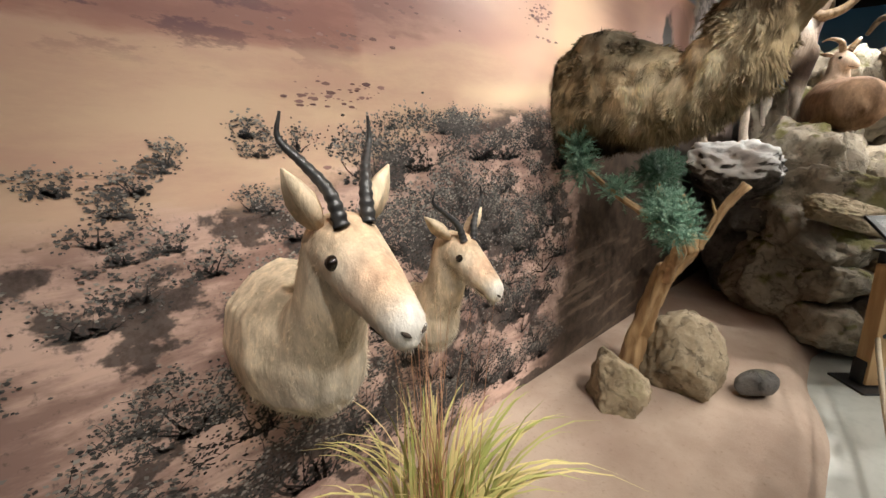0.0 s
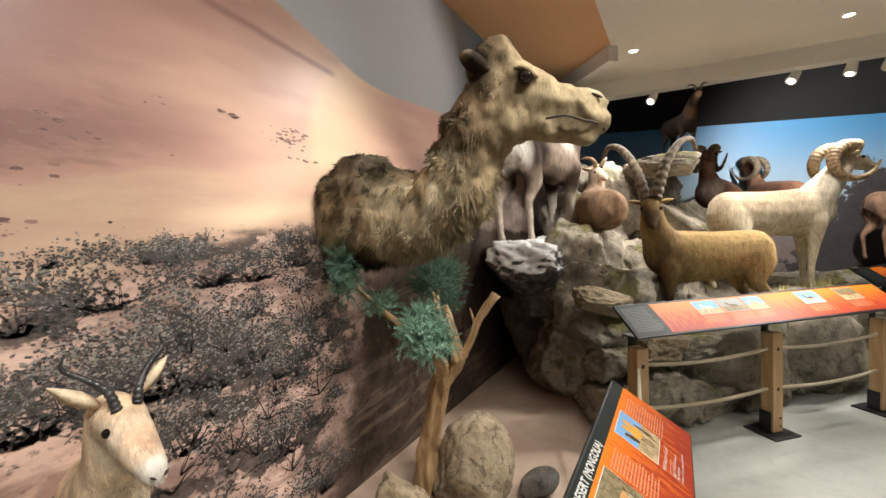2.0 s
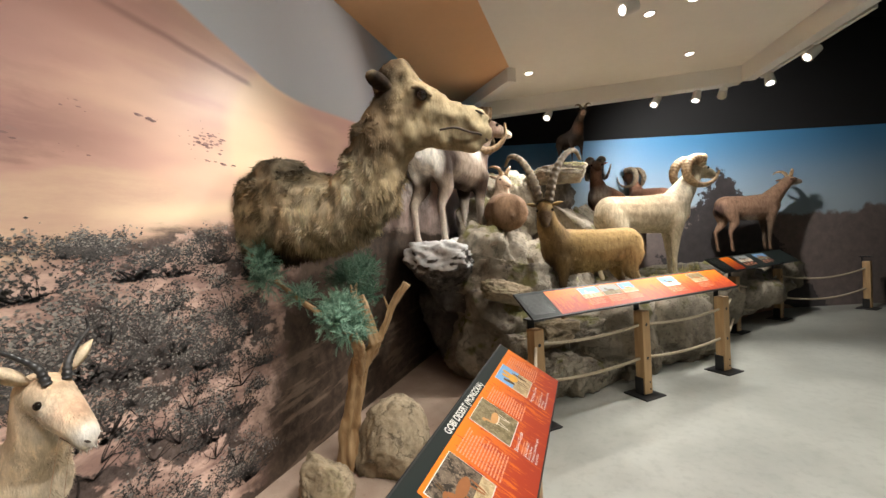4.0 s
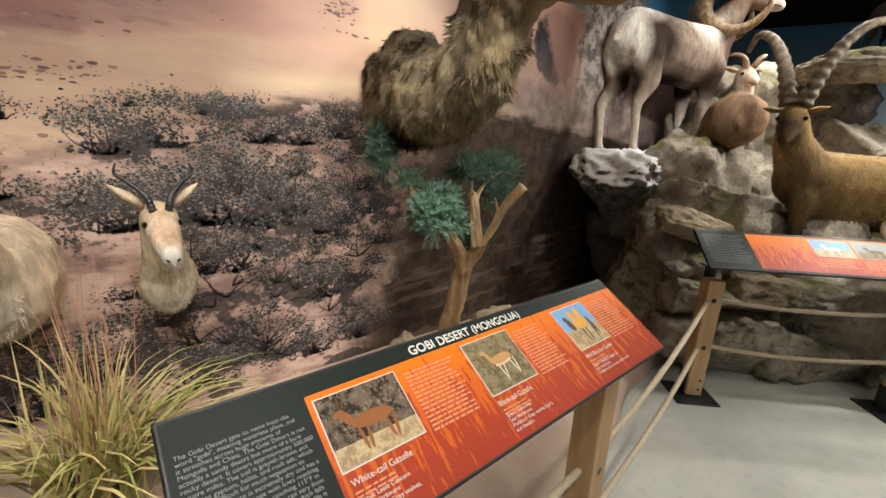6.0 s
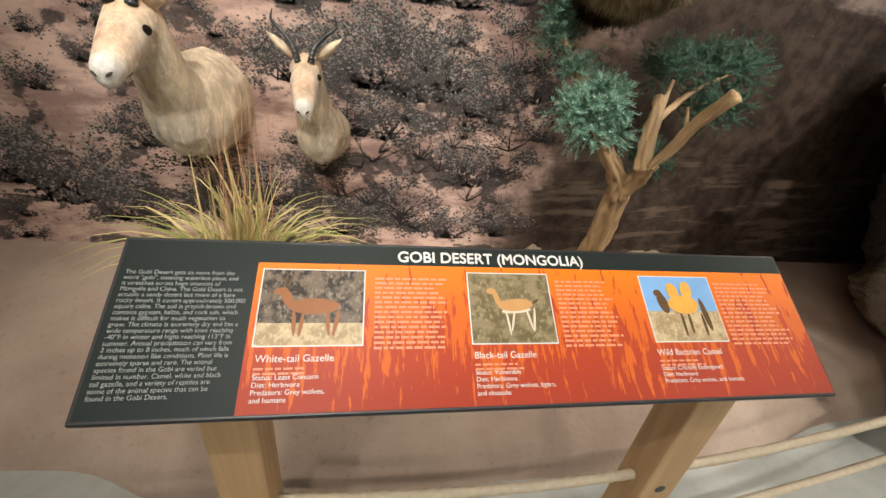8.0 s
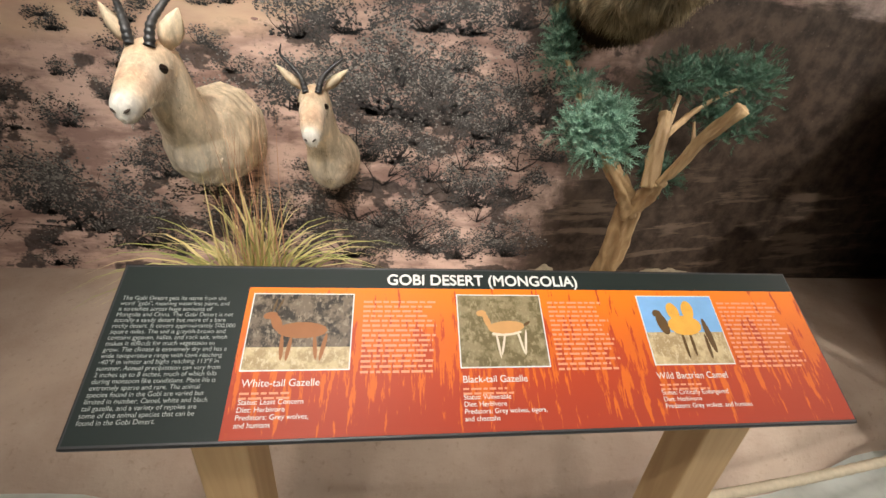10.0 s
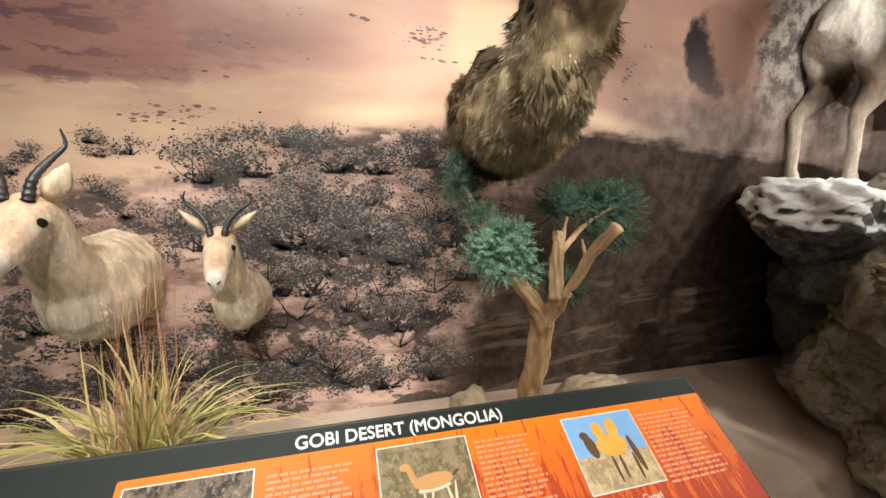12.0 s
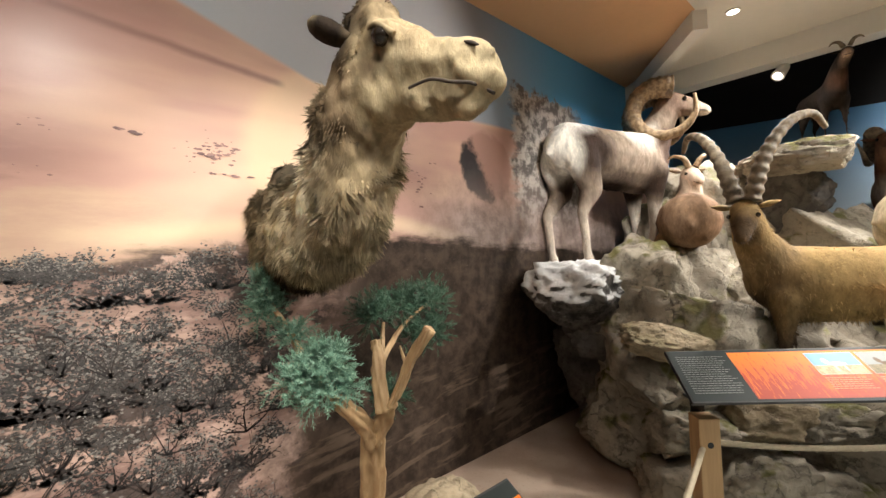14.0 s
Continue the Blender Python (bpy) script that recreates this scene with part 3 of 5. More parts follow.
def blots(name, shapes, material, parent, z):
    """Flat rounded patches of print: x, y, half width, half height, turn."""
    for i, (x, y, a, b, turn) in enumerate(shapes):
        bm = bmesh.new()
        c, s = math.cos(radians(turn)), math.sin(radians(turn))
        bm.faces.new([bm.verts.new((x + a * math.cos(t) * c - b * math.sin(t) * s, y + a * math.cos(t) * s + b * math.sin(t) * c, 0)) for t in [j * math.pi / 7 for j in range(14)]])
        part(name, bm, material, parent).location.z = z + i * 0.00006


def sign(m, w, h, label):
    """A sloping graphic panel; its origin is the upper left corner, x along it and y up the slope."""
    s = empty("sign_panel", m)
    tagged(s, label, "sign")
    box_part("board", (0, w, -h, 0, -0.016, 0.0), STEEL, s, 0.003, "black panel backing with a thin rim")
    flat("dark_print", 0.006, w - 0.006, -h + 0.006, -0.006, 0.0012, PAPER_DARK, s)
    return s


def photo(s, x, y, w, h, ground, back, split, shapes):
    flat("photo_border", x - 0.002, x + w + 0.002, y - h - 0.002, y + 0.002, 0.0024, INK, s)
    flat("photo_ground", x, x + w, y - h, y - h * split, 0.003, ground, s)
    flat("photo_back", x, x + w, y - h * split, y, 0.003, back, s)
    for i, (blobs, material) in enumerate(shapes):
        blots("photo_shape", [(x + a * w, y - b * h, c * w, d * h, t) for a, b, c, d, t in blobs], material, s, 0.0035 + i * 0.0005)


def gobi_sign():
    s = sign(pose(1.0, -1.256, 0.985, 32), 1.23, 0.283, "sloping orange and black printed information panel on pine posts")
    o = flat("orange_print", 0.206, 1.224, -0.277, -0.042, 0.0018, PRINT, s)
    for i, (dx, dy) in enumerate(((0, 0), (0.0012, 0), (0.0006, 0.0008), (0.0006, -0.0008))):
        text_part("heading", "GOBI DESERT (MONGOLIA)", 0.0285, (0.432 + dx, -0.0125 + dy, 0.0025 + i * 0.0001), INK, s)
    body = ("The Gobi Desert gets its name from the\nword \"gobi\", meaning waterless place, and\nit stretches across huge amounts of\nMongolia and China. The Gobi Desert is not\n"
            "actually a sandy desert but more of a bare\nrocky desert. It covers approximately 500,000\nsquare miles. The soil is grayish-brown and\ncontains gypsum, halite, and rock salt, which\n"
            "makes it difficult for much vegetation to\ngrow. The climate is extremely dry and has a\nwide temperature range with lows reaching\n-40\u00b0F in winter and highs reaching 113\u00b0F in\n"
            "summer. Annual precipitation can vary from\n2 inches up to 8 inches, much of which falls\nduring monsoon like conditions. Plant life is\nextremely sparse and rare. The animal\n"
            "species found in the Gobi are varied but\nlimited in number. Camel, white and black\ntail gazelle, and a variety of reptiles are\nsome of the animal species that can be\nfound in the Gobi Desert.")
    text_part("paragraph", body, 0.0096, (0.016, -0.058, 0.0025), INK_GREY, s, spacing=0.97)
    deer = [(0.52, 0.5, 0.25, 0.11, 0), (0.26, 0.4, 0.05, 0.13, 25), (0.19, 0.3, 0.07, 0.05, 10), (0.34, 0.72, 0.02, 0.17, 4), (0.41, 0.74, 0.02, 0.16, -6), (0.66, 0.72, 0.02, 0.17, 8), (0.74, 0.72, 0.022, 0.18, -10)]
    photo(s, 0.217, -0.055, 0.16, 0.125, SAND_INK, BRUSH_INK, 0.72, [(deer, RUST_INK), ([(0.22, 0.16, 0.012, 0.1, -12), (0.27, 0.16, 0.012, 0.1, -20)], DUN_INK)])
    gaz = [(0.55, 0.47, 0.22, 0.09, 4), (0.33, 0.38, 0.035, 0.14, 20), (0.27, 0.27, 0.06, 0.045, 0)]
    legs = [(0.44, 0.72, 0.014, 0.18, 6), (0.5, 0.7, 0.014, 0.16, -14), (0.7, 0.66, 0.014, 0.18, 12), (0.76, 0.68, 0.014, 0.18, -8), (0.55, 0.55, 0.18, 0.04, 4)]
    photo(s, 0.556, -0.055, 0.148, 0.125, OLIVE_INK, OLIVE_INK, 0.5, [(legs, PALE_INK), (gaz, TAN_INK), ([(0.8, 0.42, 0.05, 0.02, 30)], DUN_INK)])
    cam_ = [(0.52, 0.45, 0.22, 0.15, 0), (0.42, 0.24, 0.08, 0.14, 8), (0.62, 0.22, 0.08, 0.15, -8)]
    camd = [(0.24, 0.42, 0.07, 0.17, 12), (0.2, 0.27, 0.06, 0.06, 0), (0.8, 0.6, 0.04, 0.26, 6), (0.45, 0.74, 0.02, 0.2, 0), (0.55, 0.72, 0.02, 0.18, 0), (0.74, 0.76, 0.022, 0.18, 0)]
    photo(s, 0.893, -0.055, 0.148, 0.125, SAND_INK, SKY_INK, 0.55, [(camd, DUN_INK), (cam_, CAMEL_INK)])
    for x, title, lines in ((0.222, "White-tail Gazelle", "Status: Least Concern\nDiet: Herbivore\nPredators: Grey wolves,\nand humans"), (0.556, "Black-tail Gazelle", "Status: Vulnerable\nDiet: Herbivore\nPredators: Grey wolves, tigers,\nand cheetahs"), (0.888, "Wild Bactrian Camel", "Status: Critically Endangered\nDiet: Herbivore\nPredators: Grey wolves, and humans")):
        text_part("caption", title, 0.0155, (x, -0.192, 0.0025), INK, s)
        bars("fine_print", x, x + 0.09, -0.216, 2, 0.007, INK_SOFT, s, x)
        text_part("fact_text", lines, 0.0105, (x, -0.2215, 0.0025), INK, s)
    for x, w in ((0.395, 0.125), (0.718, 0.115), (1.05, 0.135)):
        bars("small_print", x, x + w, -0.07, 15, 0.0084, INK_SOFT, s, x)
    return s


gobi_sign()


def side_sign(m, w, h, label, photos, x0=0.27, x1=None):
    s = sign(m, w, h, label)
    flat("orange_print", x0, x1 or w - 0.006, -h + 0.014, -0.02, 0.0018, PRINT, s)
    bars("small_print", 0.03, 0.25, -0.045, 17, 0.0125, INK_DIM, s, w, 0.3)
    for i, (x, pw, ink) in enumerate(photos):
        photo(s, x, -0.035, pw, 0.12, ink[0], ink[1], 0.6, [([(0.5, 0.55, 0.2, 0.1, 0), (0.3, 0.4, 0.06, 0.14, 20), (0.42, 0.75, 0.03, 0.15, 0), (0.62, 0.75, 0.03, 0.15, 0)], ink[2])])
        bars("fine_print", x, x + pw, -0.178, 6, 0.011, INK_SOFT, s, i)
    return s


A45 = -45.8
side_sign(Matrix.Translation((3.60, -1.085, 1.0)) @ pose(0, 0, 0, 0, 0, A45) @ pose(0, 0, 0, 34), 2.42, 0.29, "long sloping orange printed information panel on pine posts",
          [(0.60, 0.2, (SAND_INK, SKY_INK, PALE_INK)), (0.82, 0.2, (OLIVE_INK, INK_GREY, DUN_INK)), (1.04, 0.16, (SAND_INK, SKY_INK, TAN_INK)), (1.55, 0.2, (PALE_INK, SKY_INK, DUN_INK)), (1.95, 0.2, (SAND_INK, OLIVE_INK, RUST_INK))])
side_sign(Matrix.Translation((6.55, -3.05, 1.0)) @ pose(0, 0, 0, 0, 0, -42) @ pose(0, 0, 0, 34), 2.0, 0.29, "red and black printed information panel in shade",
          [(0.62, 0.3, (PALE_INK, INK_GREY, DUN_INK)), (1.1, 0.3, (OLIVE_INK, SKY_INK, RUST_INK))], 0.28, 0.52)

P1 = [(1.16, -1.372, 0), (2.10, -1.372, 0)]
P2 = [(3.607, -1.235, 0), (4.382, -2.05, 0), (5.156, -2.85, 0)]
P3 = [(6.85, -3.45, 0), (7.75, -4.25, 0), (8.6, -5.7, 0)]
for p in P1:
    post(p, 0, True, (0.12, 0.41))
for p in P2:
    post(p, A45)
for p in P3:
    post(p, -40)
post((6.9, -5.35, 0), -60, False)
post((-0.6, -1.36, 0), 0, False)
chain = [(-0.6, -1.36, 0), *P1, *P2]
for a, b in zip(chain, chain[1:]):
    for low, high in ((0.12, 0.33), (0.41, 0.62)):
        rope((a[0], a[1], low if a[0] < 3 else high), (b[0], b[1], low if b[0] < 3 else high), 0.035 if (Vector(a) - Vector(b)).length < 1.2 else 0.07)
for a, b in zip([P2[-1], *P3], P3):
    for z in (0.33, 0.64):
        rope((a[0], a[1], z), (b[0], b[1], z), 0.1)


# ---- rocks of the mountain scene ----
outcrop = empty("rock_outcrop", pose(4.5, -0.9, 0))
tagged(outcrop, "stacked grey brown artificial rock outcrop with mossy ledges", "rock outcrop")


def crag(x, y, z, sx, sy, sz, seed, material=None, turn=0.0, level=4, cuts=9, lean=(0, 0), rough=0.10, label="", square=0.45):
    return rock("rock", (x - 4.5, y + 0.9, z), (sx, sy, sz), seed, material or ROCK, outcrop, turn, cuts, level, rough, label, lean, square)


# low wall of stones behind the long rail
for i in range(9):
    t = i / 8
    crag(3.95 + t * 1.9, -1.05 - t * 1.75, 0.18, 0.27, 0.22, 0.21 + 0.03 * (i % 2), 20 + i, None, -45 + 5 * (i % 3), 5, 6, square=0.8)
    crag(4.05 + t * 1.9, -1.02 - t * 1.75, 0.51, 0.25 + 0.04 * (i % 3), 0.22, 0.17, 40 + i, ROCK_TAN if i % 3 == 1 else None, -45 - 5 * (i % 4), 5, 6, square=0.8)
# left face below the snowy ledge
crag(4.30, -0.72, 0.42, 0.42, 0.5, 0.52, 3, None, 20, 5, 12)
crag(4.08, -0.92, 0.72, 0.30, 0.34, 0.34, 4, None, 60, 5, 12)
crag(4.5, -0.35, 0.62, 0.42, 0.42, 0.5, 5, ROCK_DARK, 0, 5)
crag(4.4, -0.72, 0.95, 0.42, 0.42, 0.36, 6, None, 35, 5, 12)
crag(4.02, -1.0, 0.95, 0.40, 0.16, 0.10, 7, ROCK_TAN, -28, 5, 6, (10, 14), square=0.8)
crag(4.35, -0.95, 0.9, 0.5, 0.4, 0.42, 8, None, -30, 5, 12)
crag(4.75, -1.2, 0.7, 0.55, 0.5, 0.5, 9, None, -45, 5, 12)
crag(4.6, -0.5, 1.1, 0.5, 0.45, 0.5, 10, None, 10, 5, 12)
crag(5.0, -0.75, 1.05, 0.55, 0.5, 0.5, 11, None, -20, 5, 14)
crag(5.3, -1.2, 0.95, 0.6, 0.55, 0.45, 12, None, -40, 5, 12)
crag(5.5, -0.55, 1.35, 0.55, 0.5, 0.65, 13, None, 0, 5, 12)
# snowy ledge
crag(4.20, -0.30, 1.17, 0.44, 0.36, 0.29, 14, SNOWY, 10, 5, 7, (0, 3), 0.1, "dark ledge rock dusted with patchy snow")
crag(4.66, -0.44, 1.18, 0.46, 0.40, 0.29, 15, SNOWY, -20, 5, 7, (0, 0), 0.1, "dark ledge rock dusted with patchy snow")
crag(4.28, -0.42, 0.98, 0.30, 0.30, 0.26, 16, ROCK_DARK, -30, 5, 8)
crag(4.98, -0.52, 1.15, 0.40, 0.36, 0.28, 76, SNOWY, -30, 5, 8, (0, 0), 0.1, "dark ledge rock dusted with patchy snow")
# upper peak
crag(5.75, -0.75, 1.75, 0.5, 0.4, 0.55, 19, None, -30, 5, 12)
crag(5.95, -1.15, 1.9, 0.4, 0.35, 0.42, 70, ROCK_DARK, -50, 5, 12)
crag(5.72, -1.38, 2.15, 0.44, 0.32, 0.14, 71, None, -60, 5, 8)
crag(6.2, -1.6, 1.2, 0.7, 0.6, 0.75, 72, None, -60, 5, 12)
# plateau under the sheep
for i in range(12):
    t = i / 11
    crag(4.9 + t * 3.6, -1.75 - t * 2.2 + 0.35 * math.sin(i * 2.1), 0.45, 0.55, 0.5, 0.48 - 0.1 * t, 90 + i, None, i * 37, 4, 10)
    crag(5.6 + t * 3.1, -1.7 - t * 2.6, 0.5, 0.6, 0.55, 0.45, 110 + i, None, i * 53, 4, 10)

# rocks on the sand bed
big = rock("boulder", (2.60, -0.52, 0.30), (0.30, 0.21, 0.22), 36, ROCK_TAN, None, 12, 4, 5, 0.07, "", (0, -16))
tagged(big, "rounded olive brown boulder on the sand bed", "boulder")
low = rock("boulder", (2.13, -0.36, 0.28), (0.21, 0.16, 0.17), 32, ROCK_TAN, None, 30, 10, 5, 0.09)
tagged(low, "broken tan boulder with a pale cracked top", "boulder")
tagged(rock("stone", (2.70, -0.84, 0.23), (0.13, 0.07, 0.07), 33, ROCK_DARK, None, -25, 3, 4, 0.02), "smooth oval grey stone on the sand bed", "stone")


# ---- mounted animals ----
def spheres(bm, chain):
    """Overlapping balls along chains of (point, radius); a radius may be three half widths."""
    for a, b in zip(chain, chain[1:]):
        p, q = Vector(a[0]), Vector(b[0])
        ra = Vector(a[1]) if isinstance(a[1], tuple) else Vector((a[1],) * 3)
        rb = Vector(b[1]) if isinstance(b[1], tuple) else Vector((b[1],) * 3)
        n = max(2, int((q - p).length / (0.3 * min(min(ra), min(rb)))) + 1)
        for i in range(n + 1):
            t = i / n
            r = ra.lerp(rb, t)
            bmesh.ops.create_icosphere(bm, subdivisions=2, radius=1, matrix=Matrix.Translation(p.lerp(q, t)) @ Matrix.Diagonal((*r, 1)))


def skin(chains, voxel, rounds):
    """One closed surface round all the balls, smoothed. Returns its mesh."""
    bm = bmesh.new()
    for c in chains:
        spheres(bm, c)
    me = bpy.data.meshes.new("skin")
    bm.to_mesh(me)
    bm.free()
    tmp = new("skin", me)
    r = tmp.modifiers.new("r", "REMESH")
    r.mode, r.voxel_size = "VOXEL", voxel
    s = tmp.modifiers.new("s", "SMOOTH")
    s.factor, s.iterations = 0.5, rounds
    out = bpy.data.meshes.new_from_object(tmp.evaluated_get(bpy.context.evaluated_depsgraph_get()))
    bpy.data.objects.remove(tmp)
    bpy.data.meshes.remove(me)
    return out


def shade(p, base, marks):
    c = Vector(base)
    for centre, radius, colour, soft in marks:
        d = (p - Vector(centre)).length / radius
        if d < 1 + soft:
            w = min(1, max(0, (1 + soft - d) / (2 * soft)))
            c = c.lerp(Vector(colour), w)
    return c


def ear(bm, root, tip, width, mat=0):
    root, tip = Vector(root), Vector(tip)
    pts = [root.lerp(tip, t) for t in (0, 0.25, 0.5, 0.75, 1)]
    tube(bm, pts, [width * f for f in (0.5, 0.95, 1.0, 0.65, 0.08)], 8, lambda i, a: 0.35 + 0.65 * abs(math.cos(a)), mat)


def horn(bm, points, r0, ridges, depth, mat=1, tip=0.12, flat_=1.0):
    line = smooth_line(points, 16)
    n = len(line)
    tube(bm, line, [r0 * (1 - (1 - tip) * (i / (n - 1)) ** 1.2) * (1 + depth * (0.5 + 0.5 * math.cos(2 * math.pi * ridges * i / n)) * (1 - i / n) ** 0.5) for i in range(n)], 12, lambda i, a: 1.0 if flat_ == 1 else 1 - (1 - flat_) * abs(math.sin(a)), mat)


def mount(name, chains, voxel, rounds, base, marks, extras, label, m=None, tufts=0, length=0.03, comb=(0, 0, -1), mats=None, wide=0.004, seed=1, category="mounted animal", where=None, nap=0, nap_length=0.012, lumps=0.0, trim=None):
    """A mounted animal as one mesh: skin, horns, ears and eyes, with its coat's colours and short hair."""
    me = skin(chains, voxel, rounds)
    bm = bmesh.new()
    bm.from_mesh(me)
    bpy.data.meshes.remove(me)
    for f in bm.faces:
        f.smooth = True
    if lumps:
        bm.normal_update()
        for v in bm.verts:
            v.co += v.normal * lumps * (noise.noise(v.co * 11) + 0.7 * noise.noise(v.co * 27 + Vector((4, 1, 8))))
        bm.normal_update()
    rnd = random.Random(seed)
    faces = list(bm.faces)
    faces = [f for f in faces if where is None or where(f.calc_center_median())]
    base_count = len(bm.verts)
    every = list(bm.faces)
    picks = [(f.calc_center_median(), f.normal.copy(), length, wide) for f in (rnd.choice(faces) for _ in range(tufts))]
    picks += [(f.calc_center_median(), f.normal.copy(), nap_length, wide * 0.5) for f in (rnd.choice(every) for _ in range(nap))]
    extras(bm)
    cd = Vector(comb)
    tint = {}
    for p, n, long, broad in picks:
        flow = Vector((noise.noise(p * 13), noise.noise(p * 13 + Vector((9, 2, 5))), noise.noise(p * 13 + Vector((3, 7, 1)))))
        d = (n * 0.4 + cd * 0.8 + flow * 1.1 + Vector((rnd.gauss(0, 0.14), rnd.gauss(0, 0.14), rnd.gauss(0, 0.14)))).normalized()
        s = d.cross(n)
        s = (s.normalized() if s.length > 1e-3 else Vector((1, 0, 0))) * broad * rnd.uniform(0.6, 1.5)
        ln = long * rnd.uniform(0.4, 1.4) * (trim(p) if trim else 1.0)
        q = p - n * 0.004
        v = [bm.verts.new(q + s), bm.verts.new(q - s), bm.verts.new(q + d * ln * 0.55 - s * 0.5 - Vector((0, 0, ln * 0.06))), bm.verts.new(q + d * ln - Vector((0, 0, ln * 0.25)))]
        k = 1.0 + 0.75 * noise.noise(p * 32 + Vector((5, 5, 5))) + rnd.uniform(-0.18, 0.12)
        for w in v:
            tint[w] = (p, k)
        bm.faces.new((v[0], v[1], v[2])).smooth = True
        bm.faces.new((v[0], v[2], v[3])).smooth = True
    bm.verts.index_update()
    cols = np.ones((len(bm.verts), 4), dtype=np.float32)
    for i, v in enumerate(bm.verts):
        p, k = tint.get(v, (v.co, 1.0))
        cols[i, :3] = shade(p, base, marks) * k
    out = bpy.data.meshes.new(name)
    bm.to_mesh(out)
    bm.free()
    out.attributes.new("coat", "FLOAT_COLOR", "POINT").data.foreach_set("color", np.clip(cols, 0, 1).ravel())
    for mat in (*(mats or (FUR, HORN_DARK, EYE)), SKIN):
        out.materials.append(mat)
    ob = new(name, out)
    if m is not None:
        ob.matrix_world = m
    return tagged(ob, label, category)


def eyeball(bm, p, r, mat=2):
    before = set(bm.faces)
    bmesh.ops.create_icosphere(bm, subdivisions=2, radius=r, matrix=Matrix.Translation(p))
    for f in set(bm.faces) - before:
        f.material_index, f.smooth = mat, True


# camel: head, neck and shoulders out of the wall
def camel():
    h = Vector((0.20, -0.88, -0.36)).normalized()
    side = Vector((0.975, 0.22, 0)).normalized()
    up = h.cross(side)
    c = Vector((2.18, -0.885, 2.065))
    nose = c + h * 0.33
    chains = [
        [((2.25, -0.02, 1.63), (0.20, 0.1, 0.25)), ((2.24, -0.22, 1.63), (0.21, 0.2, 0.25)), ((2.20, -0.46, 1.60), (0.18, 0.19, 0.18)), ((2.18, -0.62, 1.605), (0.14, 0.14, 0.13))],
        [((2.18, -0.58, 1.60), 0.15), ((2.17, -0.70, 1.70), 0.15), ((2.17, -0.76, 1.86), 0.14), (tuple(c + Vector((0, 0.03, -0.05))), 0.13)],
        [((2.24, -0.14, 1.78), 0.14), ((2.22, -0.22, 1.80), 0.10)],
        [(tuple(c), (0.105, 0.125, 0.12)), (tuple(c + h * 0.14), (0.078, 0.085, 0.088)), (tuple(c + h * 0.24), (0.062, 0.064, 0.066)), (tuple(nose), (0.07, 0.066, 0.066)), (tuple(nose + h * 0.035 - up * 0.015), (0.06, 0.052, 0.055))],
        [(tuple(c + Vector((0, 0.01, 0.10))), 0.085), (tuple(c + Vector((0, 0.07, 0.10))), 0.07)],
        [(tuple(c + h * 0.04 - up * 0.11), 0.10), (tuple(c + h * 0.15 - up * 0.10), 0.062), (tuple(nose - up * 0.08 - h * 0.03), 0.045), (tuple(nose - up * 0.078 + h * 0.03), 0.036)],
        [(tuple(c + h * 0.06 + side * 0.08 + up * 0.04), 0.042), (tuple(c + h * 0.10 + side * 0.075 + up * 0.04), 0.036)],
        [(tuple(c + h * 0.06 - side * 0.08 + up * 0.04), 0.042), (tuple(c + h * 0.10 - side * 0.075 + up * 0.04), 0.036)],
        [(tuple(nose + up * 0.045 + h * 0.0), 0.045), (tuple(nose + up * 0.035 + h * 0.035), 0.036)],
    ]
    base = (0.36, 0.275, 0.16)
    blond, dark = (0.86, 0.75, 0.52), (0.045, 0.03, 0.018)
    marks = [((2.16, -0.05, 1.62), 0.34, (0.30, 0.235, 0.14), 0.4), ((2.03, -0.60, 1.68), 0.12, blond, 0.5), ((2.05, -0.70, 1.80), 0.07, blond, 0.5), ((2.04, -0.40, 1.60), 0.13, blond, 0.6), ((2.08, -0.5, 1.45), 0.12, (0.60, 0.50, 0.32), 0.6), ((2.1, -0.12, 1.5), 0.13, (0.52, 0.43, 0.27), 0.6), ((2.2, -0.74, 1.5), 0.12, (0.60, 0.50, 0.32), 0.6), ((2.2, -0.25, 1.92), 0.22, (0.11, 0.09, 0.06), 0.4), ((2.2, -0.2, 1.36), 0.17, dark, 0.4),
             ((2.05, -0.84, 1.86), 0.10, (0.13, 0.09, 0.05), 0.6), ((2.06, -0.66, 1.92), 0.10, (0.12, 0.085, 0.05), 0.5), (tuple(c + Vector((0, 0.05, 0.14))), 0.13, (0.12, 0.085, 0.05), 0.4), (tuple(nose + h * 0.02), 0.16, (0.46, 0.37, 0.225), 0.4), (tuple(c + h * 0.12 - side * 0.1 - up * 0.06), 0.11, (0.42, 0.335, 0.20), 0.5), (tuple(c - h * 0.06 - side * 0.1 - up * 0.10), 0.10, (0.24, 0.17, 0.10), 0.5), (tuple(c + h * 0.085 - side * 0.1 + up * 0.03), 0.03, dark, 0.5), (tuple(c + h * 0.07 - side * 0.1 - up * 0.04), 0.035, (0.17, 0.12, 0.07), 0.6), (tuple(c - h * 0.11 - side * 0.15 + up * 0.02), 0.11, (0.018, 0.012, 0.008), 0.3), (tuple(c - h * 0.14 - side * 0.17 + up * 0.05), 0.03, (0.34, 0.27, 0.17), 0.4), (tuple(c + h * 0.16 - side * 0.06 + up * 0.09), 0.07, (0.34, 0.26, 0.155), 0.5)]

